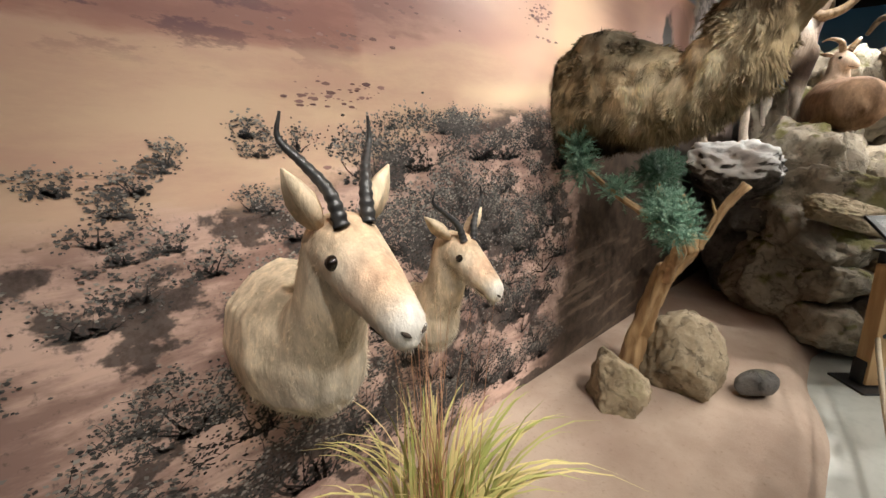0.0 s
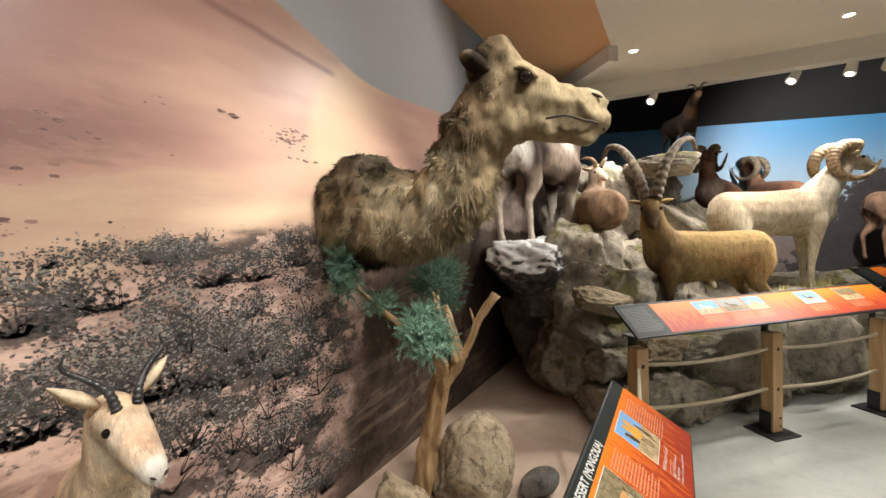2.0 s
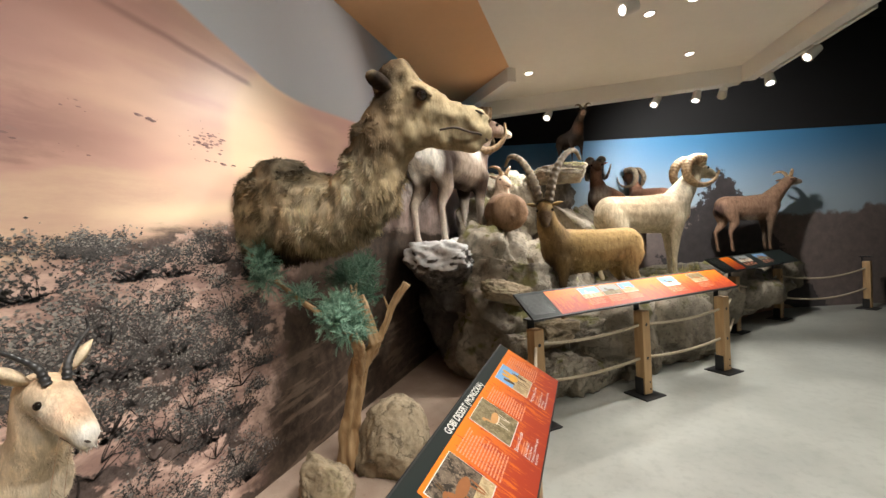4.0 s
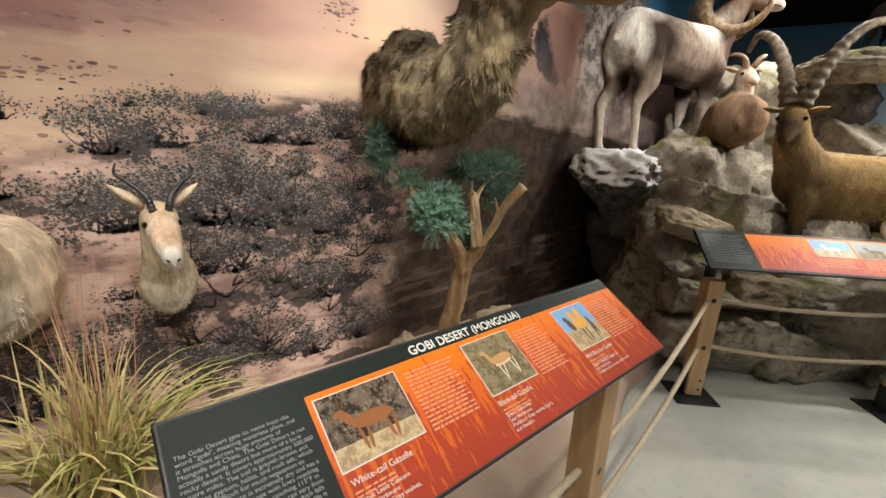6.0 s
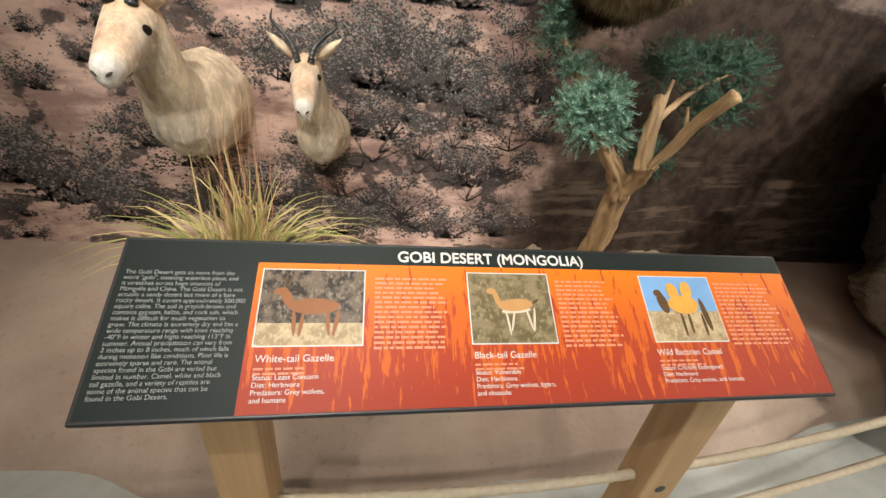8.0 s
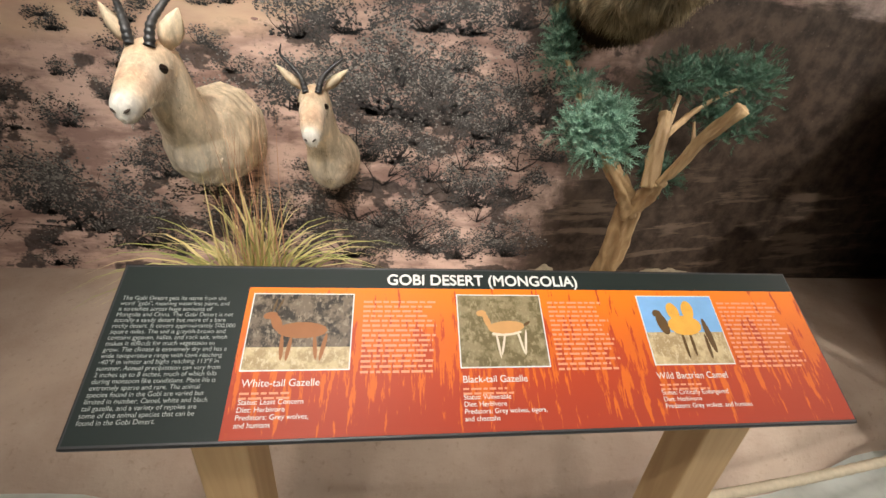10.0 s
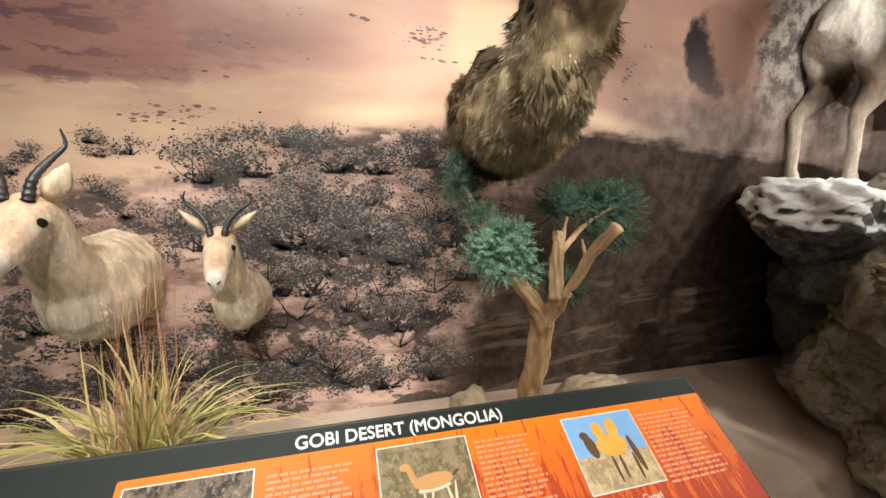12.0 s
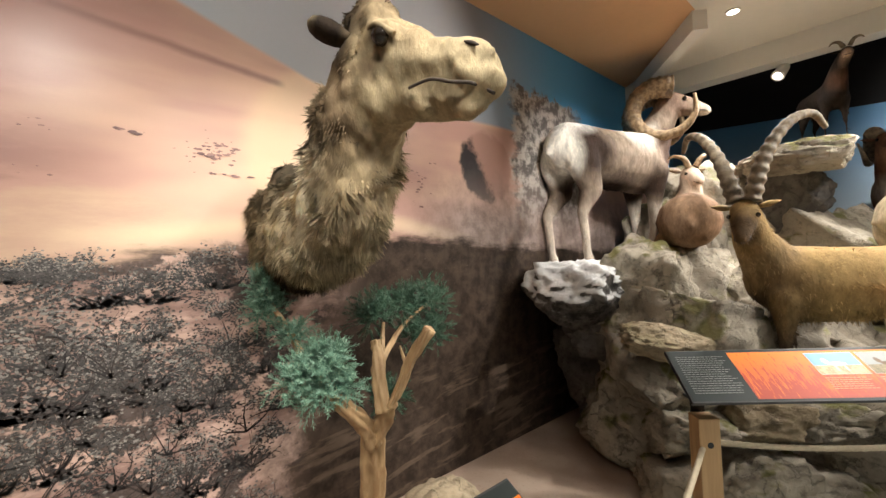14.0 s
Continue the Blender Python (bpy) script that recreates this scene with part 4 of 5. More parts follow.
    def extras(bm):
        for k in (1, -1):
            root = c - h * 0.05 + side * 0.085 * k + up * 0.02
            tip = c - h * 0.13 + side * 0.165 * k + up * 0.035
            pts = [root.lerp(tip, t) for t in (0, 0.25, 0.5, 0.75, 0.92, 1)]
            tube(bm, pts, [0.024, 0.034, 0.038, 0.034, 0.024, 0.008], 10, lambda i, a: 0.5 + 0.5 * abs(math.cos(a)))
            eyeball(bm, c + h * 0.10 + side * 0.104 * k + up * 0.03, 0.025)
            line = [c + h * 0.05 + side * 0.104 * k + up * 0.048, c + h * 0.09 + side * 0.113 * k + up * 0.056, c + h * 0.14 + side * 0.098 * k + up * 0.040]
            tube(bm, smooth_line(line, 5), [0.009] * 11, 6)
            m = [nose + h * 0.082 - up * 0.045, nose + h * 0.045 + side * 0.045 * k - up * 0.040, nose + h * 0.0 + side * 0.066 * k - up * 0.048, nose - h * 0.06 + side * 0.072 * k - up * 0.050, nose - h * 0.12 + side * 0.074 * k - up * 0.078]
            tube(bm, smooth_line(m, 6), [0.0045] * 25, 6, None, 3)
            nst = [nose - h * 0.005 + side * 0.05 * k + up * 0.050, nose + h * 0.035 + side * 0.045 * k + up * 0.046]
            tube(bm, smooth_line(nst, 4), [0.002, 0.005, 0.006, 0.005, 0.002], 6, None, 3)

    return mount("camel_mount", chains, 0.014, 3, base, marks, extras, "shaggy brown mounted camel head and shoulders on the mural wall", None, 52000, 0.034, (0, 0.15, -0.7), None, 0.0026, 5, nap=9000, nap_length=0.016,
                 where=lambda p: (p - c).dot(h) < 0.02 or p.y > -0.86, lumps=0.019, trim=lambda p: 0.42 if p.y < -0.84 and (p - c).dot(h) > -0.03 else 0.5 if p.z > 2.0 else 1.0)


camel()


def gazelle(nose, skull, chest, wall, scale, horns_back, label, seed, body, tall=0.75, flare=1.0, thick=0.014, ears=(0.05, 0.085)):
    """A shoulder mount: nose, skull, chest and wall are places in the hall."""
    nose, skull, chest, wall = Vector(nose), Vector(skull), Vector(chest), Vector(wall)
    h = (nose - skull).normalized()
    side = h.cross(Vector((0, 0, 1))).normalized()
    up = side.cross(h)
    s = scale
    neck = skull.lerp(chest, 0.5) + Vector((0, 0, 0.0))
    chains = [
        [(tuple(wall), body), (tuple(wall.lerp(chest, 0.6)), tuple(x * 0.98 for x in body)), (tuple(chest), (0.105 * s, 0.105 * s, 0.14 * s))],
        [(tuple(chest + Vector((0, 0, 0.03))), 0.1 * s), (tuple(neck), 0.075 * s), (tuple(skull - h * 0.03 - up * 0.02), 0.062 * s)],
        [(tuple(skull), 0.064 * s), (tuple(skull.lerp(nose, 0.4)), 0.054 * s), (tuple(skull.lerp(nose, 0.75)), 0.042 * s), (tuple(nose - h * 0.025), 0.037 * s), (tuple(nose - h * 0.012 - up * 0.012), 0.029 * s)],
        [(tuple(skull + h * 0.05 - up * 0.045 * s), 0.035 * s), (tuple(nose - h * 0.03 - up * 0.022 * s), 0.02 * s)],
    ]
    base = (0.84, 0.68, 0.48)
    marks = [(tuple(chest.lerp(skull, 0.3) + h * 0.07 - Vector((0, 0, 0.08))), 0.13 * s, (0.74, 0.62, 0.46), 0.5), (tuple(chest - Vector((0, 0, 0.13))), 0.12 * s, (0.78, 0.70, 0.58), 0.4), (tuple(skull.lerp(nose, 0.5) - up * 0.04), 0.07 * s, (0.80, 0.72, 0.60), 0.4),
             (tuple(nose), 0.05 * s, (0.85, 0.80, 0.72), 0.4), (tuple(skull.lerp(nose, 0.25) - up * 0.02), 0.075 * s, (0.80, 0.70, 0.56), 0.5), (tuple(skull.lerp(nose, 0.55) + up * 0.04), 0.05 * s, (0.74, 0.50, 0.34), 0.5), (tuple(skull + up * 0.05), 0.06 * s, (0.74, 0.53, 0.35), 0.5)]

    def extras(bm):
        for k in (1, -1):
            root = skull - h * 0.03 + side * 0.045 * s * k + up * 0.03 * s
            ear(bm, root, root - h * 0.05 + side * ears[0] * s * k + up * ears[1] * s, 0.030 * s)
            eyeball(bm, skull + h * 0.045 * s + side * 0.05 * s * k + up * 0.016 * s, 0.0135 * s)
            b = skull + side * 0.024 * s * k + up * 0.055 * s + h * 0.01
            z = Vector((0, 0, 1))
            hs, wd = tall, tall * flare * k
            horn(bm, [b, b + z * 0.075 * hs + horns_back * 0.03 * hs + side * 0.014 * wd, b + z * 0.14 * hs + horns_back * 0.09 * hs + side * 0.052 * wd, b + z * 0.19 * hs + horns_back * 0.13 * hs + side * 0.088 * wd, b + z * 0.245 * hs + horns_back * 0.12 * hs + side * 0.082 * wd], thick, 14, 0.22, 1, 0.18)
            m = [nose + h * 0.006 - up * 0.018 * s, nose - h * 0.02 + side * 0.024 * s * k - up * 0.02 * s, nose - h * 0.055 + side * 0.033 * s * k - up * 0.026 * s]
            tube(bm, smooth_line(m, 4), [0.003] * 9, 5, None, 3)
            n_ = [nose + h * 0.013 * s + side * 0.009 * s * k + up * 0.008 * s, nose + h * 0.002 + side * 0.023 * s * k + up * 0.014 * s]
            tube(bm, smooth_line(n_, 4), [0.0008 * s, 0.003 * s, 0.0038 * s, 0.003 * s, 0.0008 * s], 8, None, 3)

    return mount("gazelle_mount", chains, 0.0075, 5, base, marks, extras, label, None, 14000, 0.013, (0, 0.2, -1), None, 0.0011, seed)


gazelle((0.685, -0.62, 1.10), (0.69, -0.425, 1.215), (0.70, -0.24, 0.92), (0.72, 0.0, 0.92), 1.15, Vector((0, 0.75, 0)), "cream and tan mounted gazelle with tall black ringed horns", 3, (0.175, 0.17, 0.20), 0.82, 0.9, 0.0135)
gazelle((1.152, -0.43, 1.0), (1.146, -0.285, 1.11), (1.165, -0.14, 0.85), (1.19, 0.0, 0.82), 0.88, Vector((0, 0.5, 0)), "small pale mounted gazelle with short black lyre horns", 4, (0.10, 0.09, 0.12), 0.60, 1.55, 0.0105, (0.095, 0.06))


# ---- standing sheep and goats ----
def sheep(name, label, m, height, base, marks, horn_fn, mats, neck=(0.62, 0.0, 1.18), head=(0.78, 0.0, 1.12), nose=(0.98, 0.0, 1.02), lying=False, stout=1.0, tufts=2500, seed=1, length=0.02, legs=None):
    """A sheep or goat in its own frame, a metre high at the shoulder, facing x; scaled to its height."""
    s = height
    H = Vector(head)
    N = Vector(nose)
    h = (N - H).normalized()
    side = h.cross(Vector((0, 0, 1))).normalized()
    up = side.cross(h)
    w = stout
    if lying:
        body = [[((-0.42, 0, 0.28), (0.2 * w, 0.24 * w, 0.25)), ((0, 0, 0.3), (0.24, 0.27 * w, 0.27)), ((0.34, 0, 0.32), (0.2, 0.22 * w, 0.28))],
                [((0.3, 0.2, 0.08), 0.06), ((0.55, 0.2, 0.05), 0.045), ((0.35, 0.22, 0.05), 0.04)], [((-0.3, 0.2, 0.1), 0.1), ((-0.1, 0.27, 0.06), 0.06), ((0.1, 0.28, 0.05), 0.04)]]
        front = (0.36, 0, 0.42)
    else:
        body = [[((-0.46, 0, 0.78), (0.17 * w, 0.17 * w, 0.19 * w)), ((-0.1, 0, 0.74), (0.2, 0.2 * w, 0.22 * w)), ((0.26, 0, 0.74), (0.19, 0.19 * w, 0.24 * w)), ((0.4, 0, 0.78), (0.15, 0.15 * w, 0.2))]]
        spread = legs or ((0.34, 0.11, 0.02), (0.30, -0.11, -0.04), (-0.46, 0.11, -0.03), (-0.44, -0.11, 0.05))
        for x, y, d in spread:
            if x > 0:
                body.append([((x, y, 0.66), 0.1 * w), ((x + d * 0.4, y, 0.45), 0.055), ((x + d, y, 0.24), 0.034), ((x + d, y, 0.07), 0.03), ((x + d + 0.015, y, 0.025), 0.036)])
            else:
                body.append([((x, y, 0.7), (0.14 * w, 0.08, 0.16)), ((x + 0.05 + d * 0.3, y, 0.5), 0.075), ((x - 0.08 + d, y, 0.34), 0.036), ((x - 0.06 + d, y, 0.2), 0.031), ((x - 0.05 + d, y, 0.07), 0.03), ((x - 0.03 + d, y, 0.025), 0.036)])
        front = (0.36, 0, 0.84)
    chains = body + [
        [(front, 0.17 * w), (neck, 0.11 * w), (tuple(H - h * 0.02), 0.09)],
        [(tuple(H), 0.092), (tuple(H.lerp(N, 0.5)), 0.072), (tuple(H.lerp(N, 0.85)), 0.05), (tuple(N), 0.042)],
        [((-0.58 if not lying else -0.58, 0, 0.82 if not lying else 0.3), 0.035), ((-0.64, 0, 0.74 if not lying else 0.22), 0.022)],
    ]
    chains = [[(tuple(Vector(p) * s), tuple(v * s for v in r) if isinstance(r, tuple) else r * s) for p, r in c] for c in chains]
    marks = [(tuple(Vector(p) * s), r * s, c, k) for p, r, c, k in marks]

    def extras(bm):
        for k in (1, -1):
            root = (H - h * 0.04 + side * 0.075 * k + up * 0.02) * s
            ear(bm, root, root + (side * 0.12 * k - h * 0.03 + up * 0.01) * s, 0.03 * s)
            eyeball(bm, (H + h * 0.06 + side * 0.078 * k + up * 0.03) * s, 0.016 * s)
            horn_fn(bm, H, h, side * k, up, s)
            m_ = [N + h * 0.03 - up * 0.012, N + side * 0.036 * k - up * 0.012, N - h * 0.06 + side * 0.045 * k - up * 0.02]
            tube(bm, smooth_line([q * s for q in m_], 4), [0.004 * s] * 9, 5, None, 3)

    return mount(name, chains, 0.018, 5, base, marks, extras, label, m, tufts, length, (-0.3, 0, -0.8), mats, 0.0022, seed)


def ram_curl(r0, size, turns=1.0, mat=1):
    def fn(bm, H, h, side, up, s):
        c = H - h * 0.05 + side * 0.07 + up * 0.07
        pts = []
        for i in range(9):
            t = i / 8
            a = 2 * math.pi * turns * t
            r = size * (0.66 - 0.08 * t)
            q = c + (-h) * (math.sin(a) * r) + up * ((math.cos(a) - 1) * r * 0.95 + 0.02) + side * (0.02 + 0.13 * t * t)
            pts.append(q * s)
        horn(bm, pts, r0 * s, 26, 0.12, mat, 0.15, 0.8)
    return fn


def ibex_sweep(bm, H, h, side, up, s):
    z = Vector((0, 0, 1))
    back = Vector((-h.x, -h.y, 0)).normalized()
    b = H + side * 0.045 + z * 0.085
    pts = [b, b + z * 0.2 + side * 0.05 + back * 0.02, b + z * 0.38 + side * 0.12 + back * 0.08, b + z * 0.52 + side * 0.22 + back * 0.18, b + z * 0.56 + side * 0.32 + back * 0.3, b + z * 0.48 + side * 0.38 + back * 0.42]
    horn(bm, [p * s for p in pts], 0.046 * s, 15, 0.28, 1, 0.35)


def short_horn(bm, H, h, side, up, s):
    b = H + side * 0.035 + up * 0.08
    pts = [b, b + up * 0.08 + side * 0.05 - h * 0.03, b + up * 0.09 + side * 0.12 - h * 0.09, b + up * 0.05 + side * 0.16 - h * 0.13]
    horn(bm, [p * s for p in pts], 0.03 * s, 9, 0.14, 1, 0.2)


BROWN, TAUPE, CREAM = (0.20, 0.13, 0.085), (0.27, 0.19, 0.14), (0.66, 0.56, 0.40)
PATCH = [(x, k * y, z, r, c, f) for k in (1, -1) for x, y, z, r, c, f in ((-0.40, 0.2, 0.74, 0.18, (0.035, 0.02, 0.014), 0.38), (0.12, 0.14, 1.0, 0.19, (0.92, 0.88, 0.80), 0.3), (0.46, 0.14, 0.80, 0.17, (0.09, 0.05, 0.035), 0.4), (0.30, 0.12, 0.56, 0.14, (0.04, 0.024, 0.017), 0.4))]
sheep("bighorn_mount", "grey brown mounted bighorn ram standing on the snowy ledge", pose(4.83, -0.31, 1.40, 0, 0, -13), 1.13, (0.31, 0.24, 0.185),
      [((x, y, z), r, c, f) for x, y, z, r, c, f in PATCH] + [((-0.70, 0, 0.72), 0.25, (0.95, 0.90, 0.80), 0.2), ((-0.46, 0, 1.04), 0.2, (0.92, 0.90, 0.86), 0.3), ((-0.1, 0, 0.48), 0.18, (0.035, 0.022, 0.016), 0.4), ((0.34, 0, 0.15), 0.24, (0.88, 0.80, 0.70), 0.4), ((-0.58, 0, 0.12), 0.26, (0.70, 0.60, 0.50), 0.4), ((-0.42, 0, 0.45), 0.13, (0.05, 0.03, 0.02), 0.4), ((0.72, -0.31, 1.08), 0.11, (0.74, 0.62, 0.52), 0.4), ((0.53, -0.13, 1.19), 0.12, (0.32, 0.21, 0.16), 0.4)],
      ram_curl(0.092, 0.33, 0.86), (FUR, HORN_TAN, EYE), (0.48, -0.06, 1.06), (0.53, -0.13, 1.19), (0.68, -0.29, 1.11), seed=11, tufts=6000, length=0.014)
sheep("ewe_mount", "brown mounted mountain ewe lying on the rock", pose(4.93, -0.80, 1.46, 0, 0, 20), 0.78, (0.27, 0.17, 0.105), [((-0.35, -0.25, 0.02), 0.16, (0.80, 0.70, 0.58), 0.3), ((-0.2, -0.1, 0.35), 0.28, (0.34, 0.19, 0.12), 0.5), ((0.4, -0.1, 0.45), 0.25, (0.62, 0.46, 0.34), 0.5), ((0.28, -0.1, 0.78), 0.17, (0.80, 0.64, 0.50), 0.4)],
      short_horn, (FUR, HORN_TAN, EYE), (0.40, -0.06, 0.60), (0.36, -0.06, 0.80), (0.20, -0.14, 0.70), True, 1.05, seed=12, tufts=5000, length=0.012)
sheep("ibex_mount", "golden brown mounted ibex with long knobbed horns on the rocks", pose(4.63, -1.64, 0.645, 0, 0, 114), 0.83, (0.44, 0.29, 0.125),
      [((0.1, 0, 0.6), 0.25, (0.45, 0.31, 0.13), 0.6), ((0.36, 0, 0.7), 0.22, (0.08, 0.05, 0.027), 0.4), ((0.4, 0.05, 0.95), 0.16, (0.22, 0.15, 0.085), 0.4), ((0.35, 0, 0.3), 0.25, (0.09, 0.06, 0.04), 0.4), ((-0.5, 0, 0.3), 0.2, (0.14, 0.09, 0.05), 0.4), ((0.6, 0.34, 1.1), 0.15, (0.10, 0.062, 0.033), 0.4)],
      ibex_sweep, (FUR, HORN_GREY, EYE), (0.5, 0.12, 1.05), (0.56, 0.22, 1.23), (0.62, 0.40, 1.06), stout=1.12, seed=13, tufts=9000, length=0.024)
sheep("argali_mount", "cream white mounted argali ram standing behind the rail", pose(5.80, -2.30, 0.86, 0, 0, -62), 1.0, CREAM,
      [((-0.2, 0, 0.98), 0.3, (0.44, 0.33, 0.21), 0.5), ((0.2, 0, 0.95), 0.2, (0.40, 0.29, 0.20), 0.5), ((0.5, 0, 1.0), 0.25, (0.74, 0.67, 0.52), 0.5), ((-0.3, 0, 0.5), 0.2, (0.72, 0.64, 0.5), 0.5)],
      ram_curl(0.078, 0.27, 0.8), (FUR, HORN_TAN, EYE), (0.58, 0, 1.1), (0.70, 0.0, 1.24), (0.92, 0.0, 1.16), seed=14)
for i, (x, y, z, turn) in enumerate(((7.25, -1.95, 1.62, 160), (7.35, -2.55, 1.55, 20))):
    sheep("urial_mount", "reddish brown mounted wild sheep lying before the mountain mural", pose(x, y, z, 0, 0, turn), 0.85, (0.22, 0.11, 0.07), [((0.6, 0, 0.8), 0.2, (0.40, 0.22, 0.15), 0.5), ((0.42, 0.0, 0.4), 0.16, (0.62, 0.55, 0.48), 0.4)],
          ram_curl(0.07, 0.27, 0.85), (FUR, HORN_GREY, EYE), (0.5, 0, 0.62), (0.62, 0.05, 0.86), (0.82, 0.15, 0.78), True, 1.0, 800, 15 + i)
sheep("blue_sheep_mount", "brown mounted blue sheep standing before the mountain mural", pose(7.80, -3.95, 1.02, 0, 0, -66), 0.85, (0.25, 0.15, 0.10), [((0.3, 0, 0.3), 0.3, (0.1, 0.07, 0.05), 0.5), ((-0.6, 0, 0.7), 0.14, (0.10, 0.06, 0.05), 0.4), ((-0.1, 0, 0.5), 0.16, (0.50, 0.40, 0.33), 0.4), ((0.9, 0, 1.1), 0.1, (0.62, 0.5, 0.42), 0.4)],
      short_horn, (FUR, HORN_TAN, EYE), (0.6, 0, 1.05), (0.76, 0, 1.18), (0.98, 0, 1.16), seed=18, tufts=800)
sheep("tahr_mount", "dark mounted tahr with a pale face on the peak", pose(5.82, -1.50, 2.24, 0, 0, -150), 0.46, (0.02, 0.014, 0.011), [((0.5, 0, 0.9), 0.14, (0.10, 0.05, 0.03), 0.5), ((0.85, 0, 1.1), 0.2, (0.62, 0.42, 0.30), 0.4)],
      short_horn, (FUR, HORN_GREY, EYE), (0.5, 0.0, 1.1), (0.62, 0.05, 1.28), (0.82, -0.05, 1.18), seed=19, tufts=800)


# ---- juniper tree ----
def juniper():
    t = empty("juniper_tree", pose(2.44, -0.31, 0.18))
    tagged(t, "bare twisted juniper trunk with green needle clumps on the sand bed", "tree")
    o = Vector((2.44, -0.31, 0.18))

    def limb(name, pts, r0, r1, seed):
        line = smooth_line([Vector(p) - o for p in pts], 10)
        n = len(line)
        rnd = random.Random(seed)
        ph = rnd.uniform(0, 6)
        bm = tube(bmesh.new(), line, [r0 + (r1 - r0) * i / (n - 1) for i in range(n)], 26, lambda i, a: 1 + 0.2 * math.sin(3 * a + i * 0.16 + ph) + 0.17 * math.sin(6 * a - i * 0.22) + 0.06 * math.sin(13 * a + i * 0.1) + 0.3 * noise.noise(Vector((math.cos(a) * 1.5, math.sin(a) * 1.5, i * 0.3 + seed))))
        return part(name, bm, DRIFT, t)

    limb("trunk", [(2.44, -0.31, 0.14), (2.425, -0.34, 0.40), (2.39, -0.41, 0.63), (2.355, -0.48, 0.84)], 0.05, 0.042, 1)
    limb("branch", [(2.355, -0.48, 0.79), (2.28, -0.53, 0.90), (2.19, -0.57, 0.99), (2.165, -0.53, 1.07)], 0.034, 0.018, 2)
    limb("branch", [(2.17, -0.55, 1.03), (2.13, -0.42, 1.13), (2.125, -0.28, 1.22), (2.105, -0.15, 1.33)], 0.017, 0.008, 7)
    limb("branch", [(2.355, -0.48, 0.80), (2.365, -0.54, 0.89), (2.37, -0.59, 0.96)], 0.034, 0.024, 4)
    limb("branch", [(2.36, -0.60, 0.95), (2.385, -0.62, 1.01), (2.42, -0.66, 1.12), (2.463, -0.723, 1.235)], 0.013, 0.019, 3)
    limb("stub", [(2.345, -0.58, 0.93), (2.35, -0.55, 1.05), (2.365, -0.52, 1.13), (2.37, -0.5, 1.18)], 0.026, 0.016, 6)
    limb("branch", [(2.37, -0.54, 1.0), (2.45, -0.42, 1.12), (2.50, -0.36, 1.22)], 0.014, 0.006, 5)
    limb("twig", [(2.41, -0.65, 1.08), (2.405, -0.63, 1.13), (2.40, -0.62, 1.17)], 0.008, 0.003, 8)

    def clump(centre, size, count, seed, material):
        """Sprigs that fan out from a few twigs, each set with short needles."""
        rnd = random.Random(seed)
        bm = bmesh.new()
        c = Vector(centre) - o
        for _ in range(count):
            d = Vector((rnd.gauss(0, 1), rnd.gauss(0, 1), rnd.gauss(0.25, 1))).normalized()
            p = c + Vector((d.x * size[0], d.y * size[1], d.z * size[2])) * rnd.uniform(0.1, 0.95)
            axis = (d * 0.8 + Vector((rnd.gauss(0, 0.45), rnd.gauss(0, 0.45), 0.45 + rnd.gauss(0, 0.3)))).normalized()
            ln = rnd.uniform(0.03, 0.075)
            s0 = axis.cross(Vector((rnd.random(), rnd.random(), rnd.random()))).normalized()
            n = int(ln * 420)
            for j in range(n):
                q = p + axis * ln * j / n + Vector((0, 0, -0.012 * (j / n) ** 2))
                s = (Matrix.Rotation(j * 2.4, 3, axis) @ s0 * 0.8 + axis * 0.75).normalized()
                b = axis.cross(s).normalized() * 0.0017
                w = rnd.uniform(0.009, 0.017)
                v = [bm.verts.new(q - b), bm.verts.new(q + b), bm.verts.new(q + s * w + b * 0.3), bm.verts.new(q + s * w - b * 0.3)]
                bm.faces.new(v)
        ob = part("needle_clump", bm, material, t, "dense green juniper needles")
        ob["kind"] = "stuff"
        return ob

    for x, y, z, rx, ry, rz, count, seed, mat in (
            (2.085, -0.14, 1.39, 0.07, 0.06, 0.09, 190, 1, NEEDLE), (2.07, -0.17, 1.30, 0.075, 0.06, 0.06, 130, 11, NEEDLE), (2.13, -0.32, 1.22, 0.06, 0.06, 0.06, 90, 2, NEEDLE),
            (2.15, -0.52, 1.15, 0.10, 0.09, 0.075, 260, 3, NEEDLE), (2.05, -0.56, 1.11, 0.09, 0.07, 0.065, 190, 4, NEEDLE), (2.11, -0.58, 1.05, 0.08, 0.06, 0.04, 110, 10, NEEDLE), (2.20, -0.58, 1.06, 0.05, 0.05, 0.05, 80, 12, NEEDLE),
            # inner and rear clumps take the darker needle colour that stands in for shade
            (2.43, -0.48, 0.95, 0.09, 0.07, 0.055, 140, 5, NEEDLE_SHADED), (2.47, -0.34, 1.26, 0.12, 0.09, 0.09, 200, 6, NEEDLE_SHADED), (2.66, -0.30, 1.27, 0.13, 0.09, 0.10, 220, 7, NEEDLE_SHADED), (2.84, -0.27, 1.27, 0.12, 0.08, 0.13, 230, 9, NEEDLE_SHADED), (2.86, -0.27, 1.12, 0.10, 0.07, 0.11, 160, 13, NEEDLE_SHADED), (2.72, -0.28, 1.13, 0.10, 0.07, 0.08, 110, 14, NEEDLE_SHADED)):
        clump((x, y, z), (rx, ry, rz), count, seed, mat)
    limb("branch", [(2.42, -0.45, 1.08), (2.55, -0.36, 1.14), (2.68, -0.29, 1.20), (2.82, -0.27, 1.26)], 0.013, 0.005, 9)


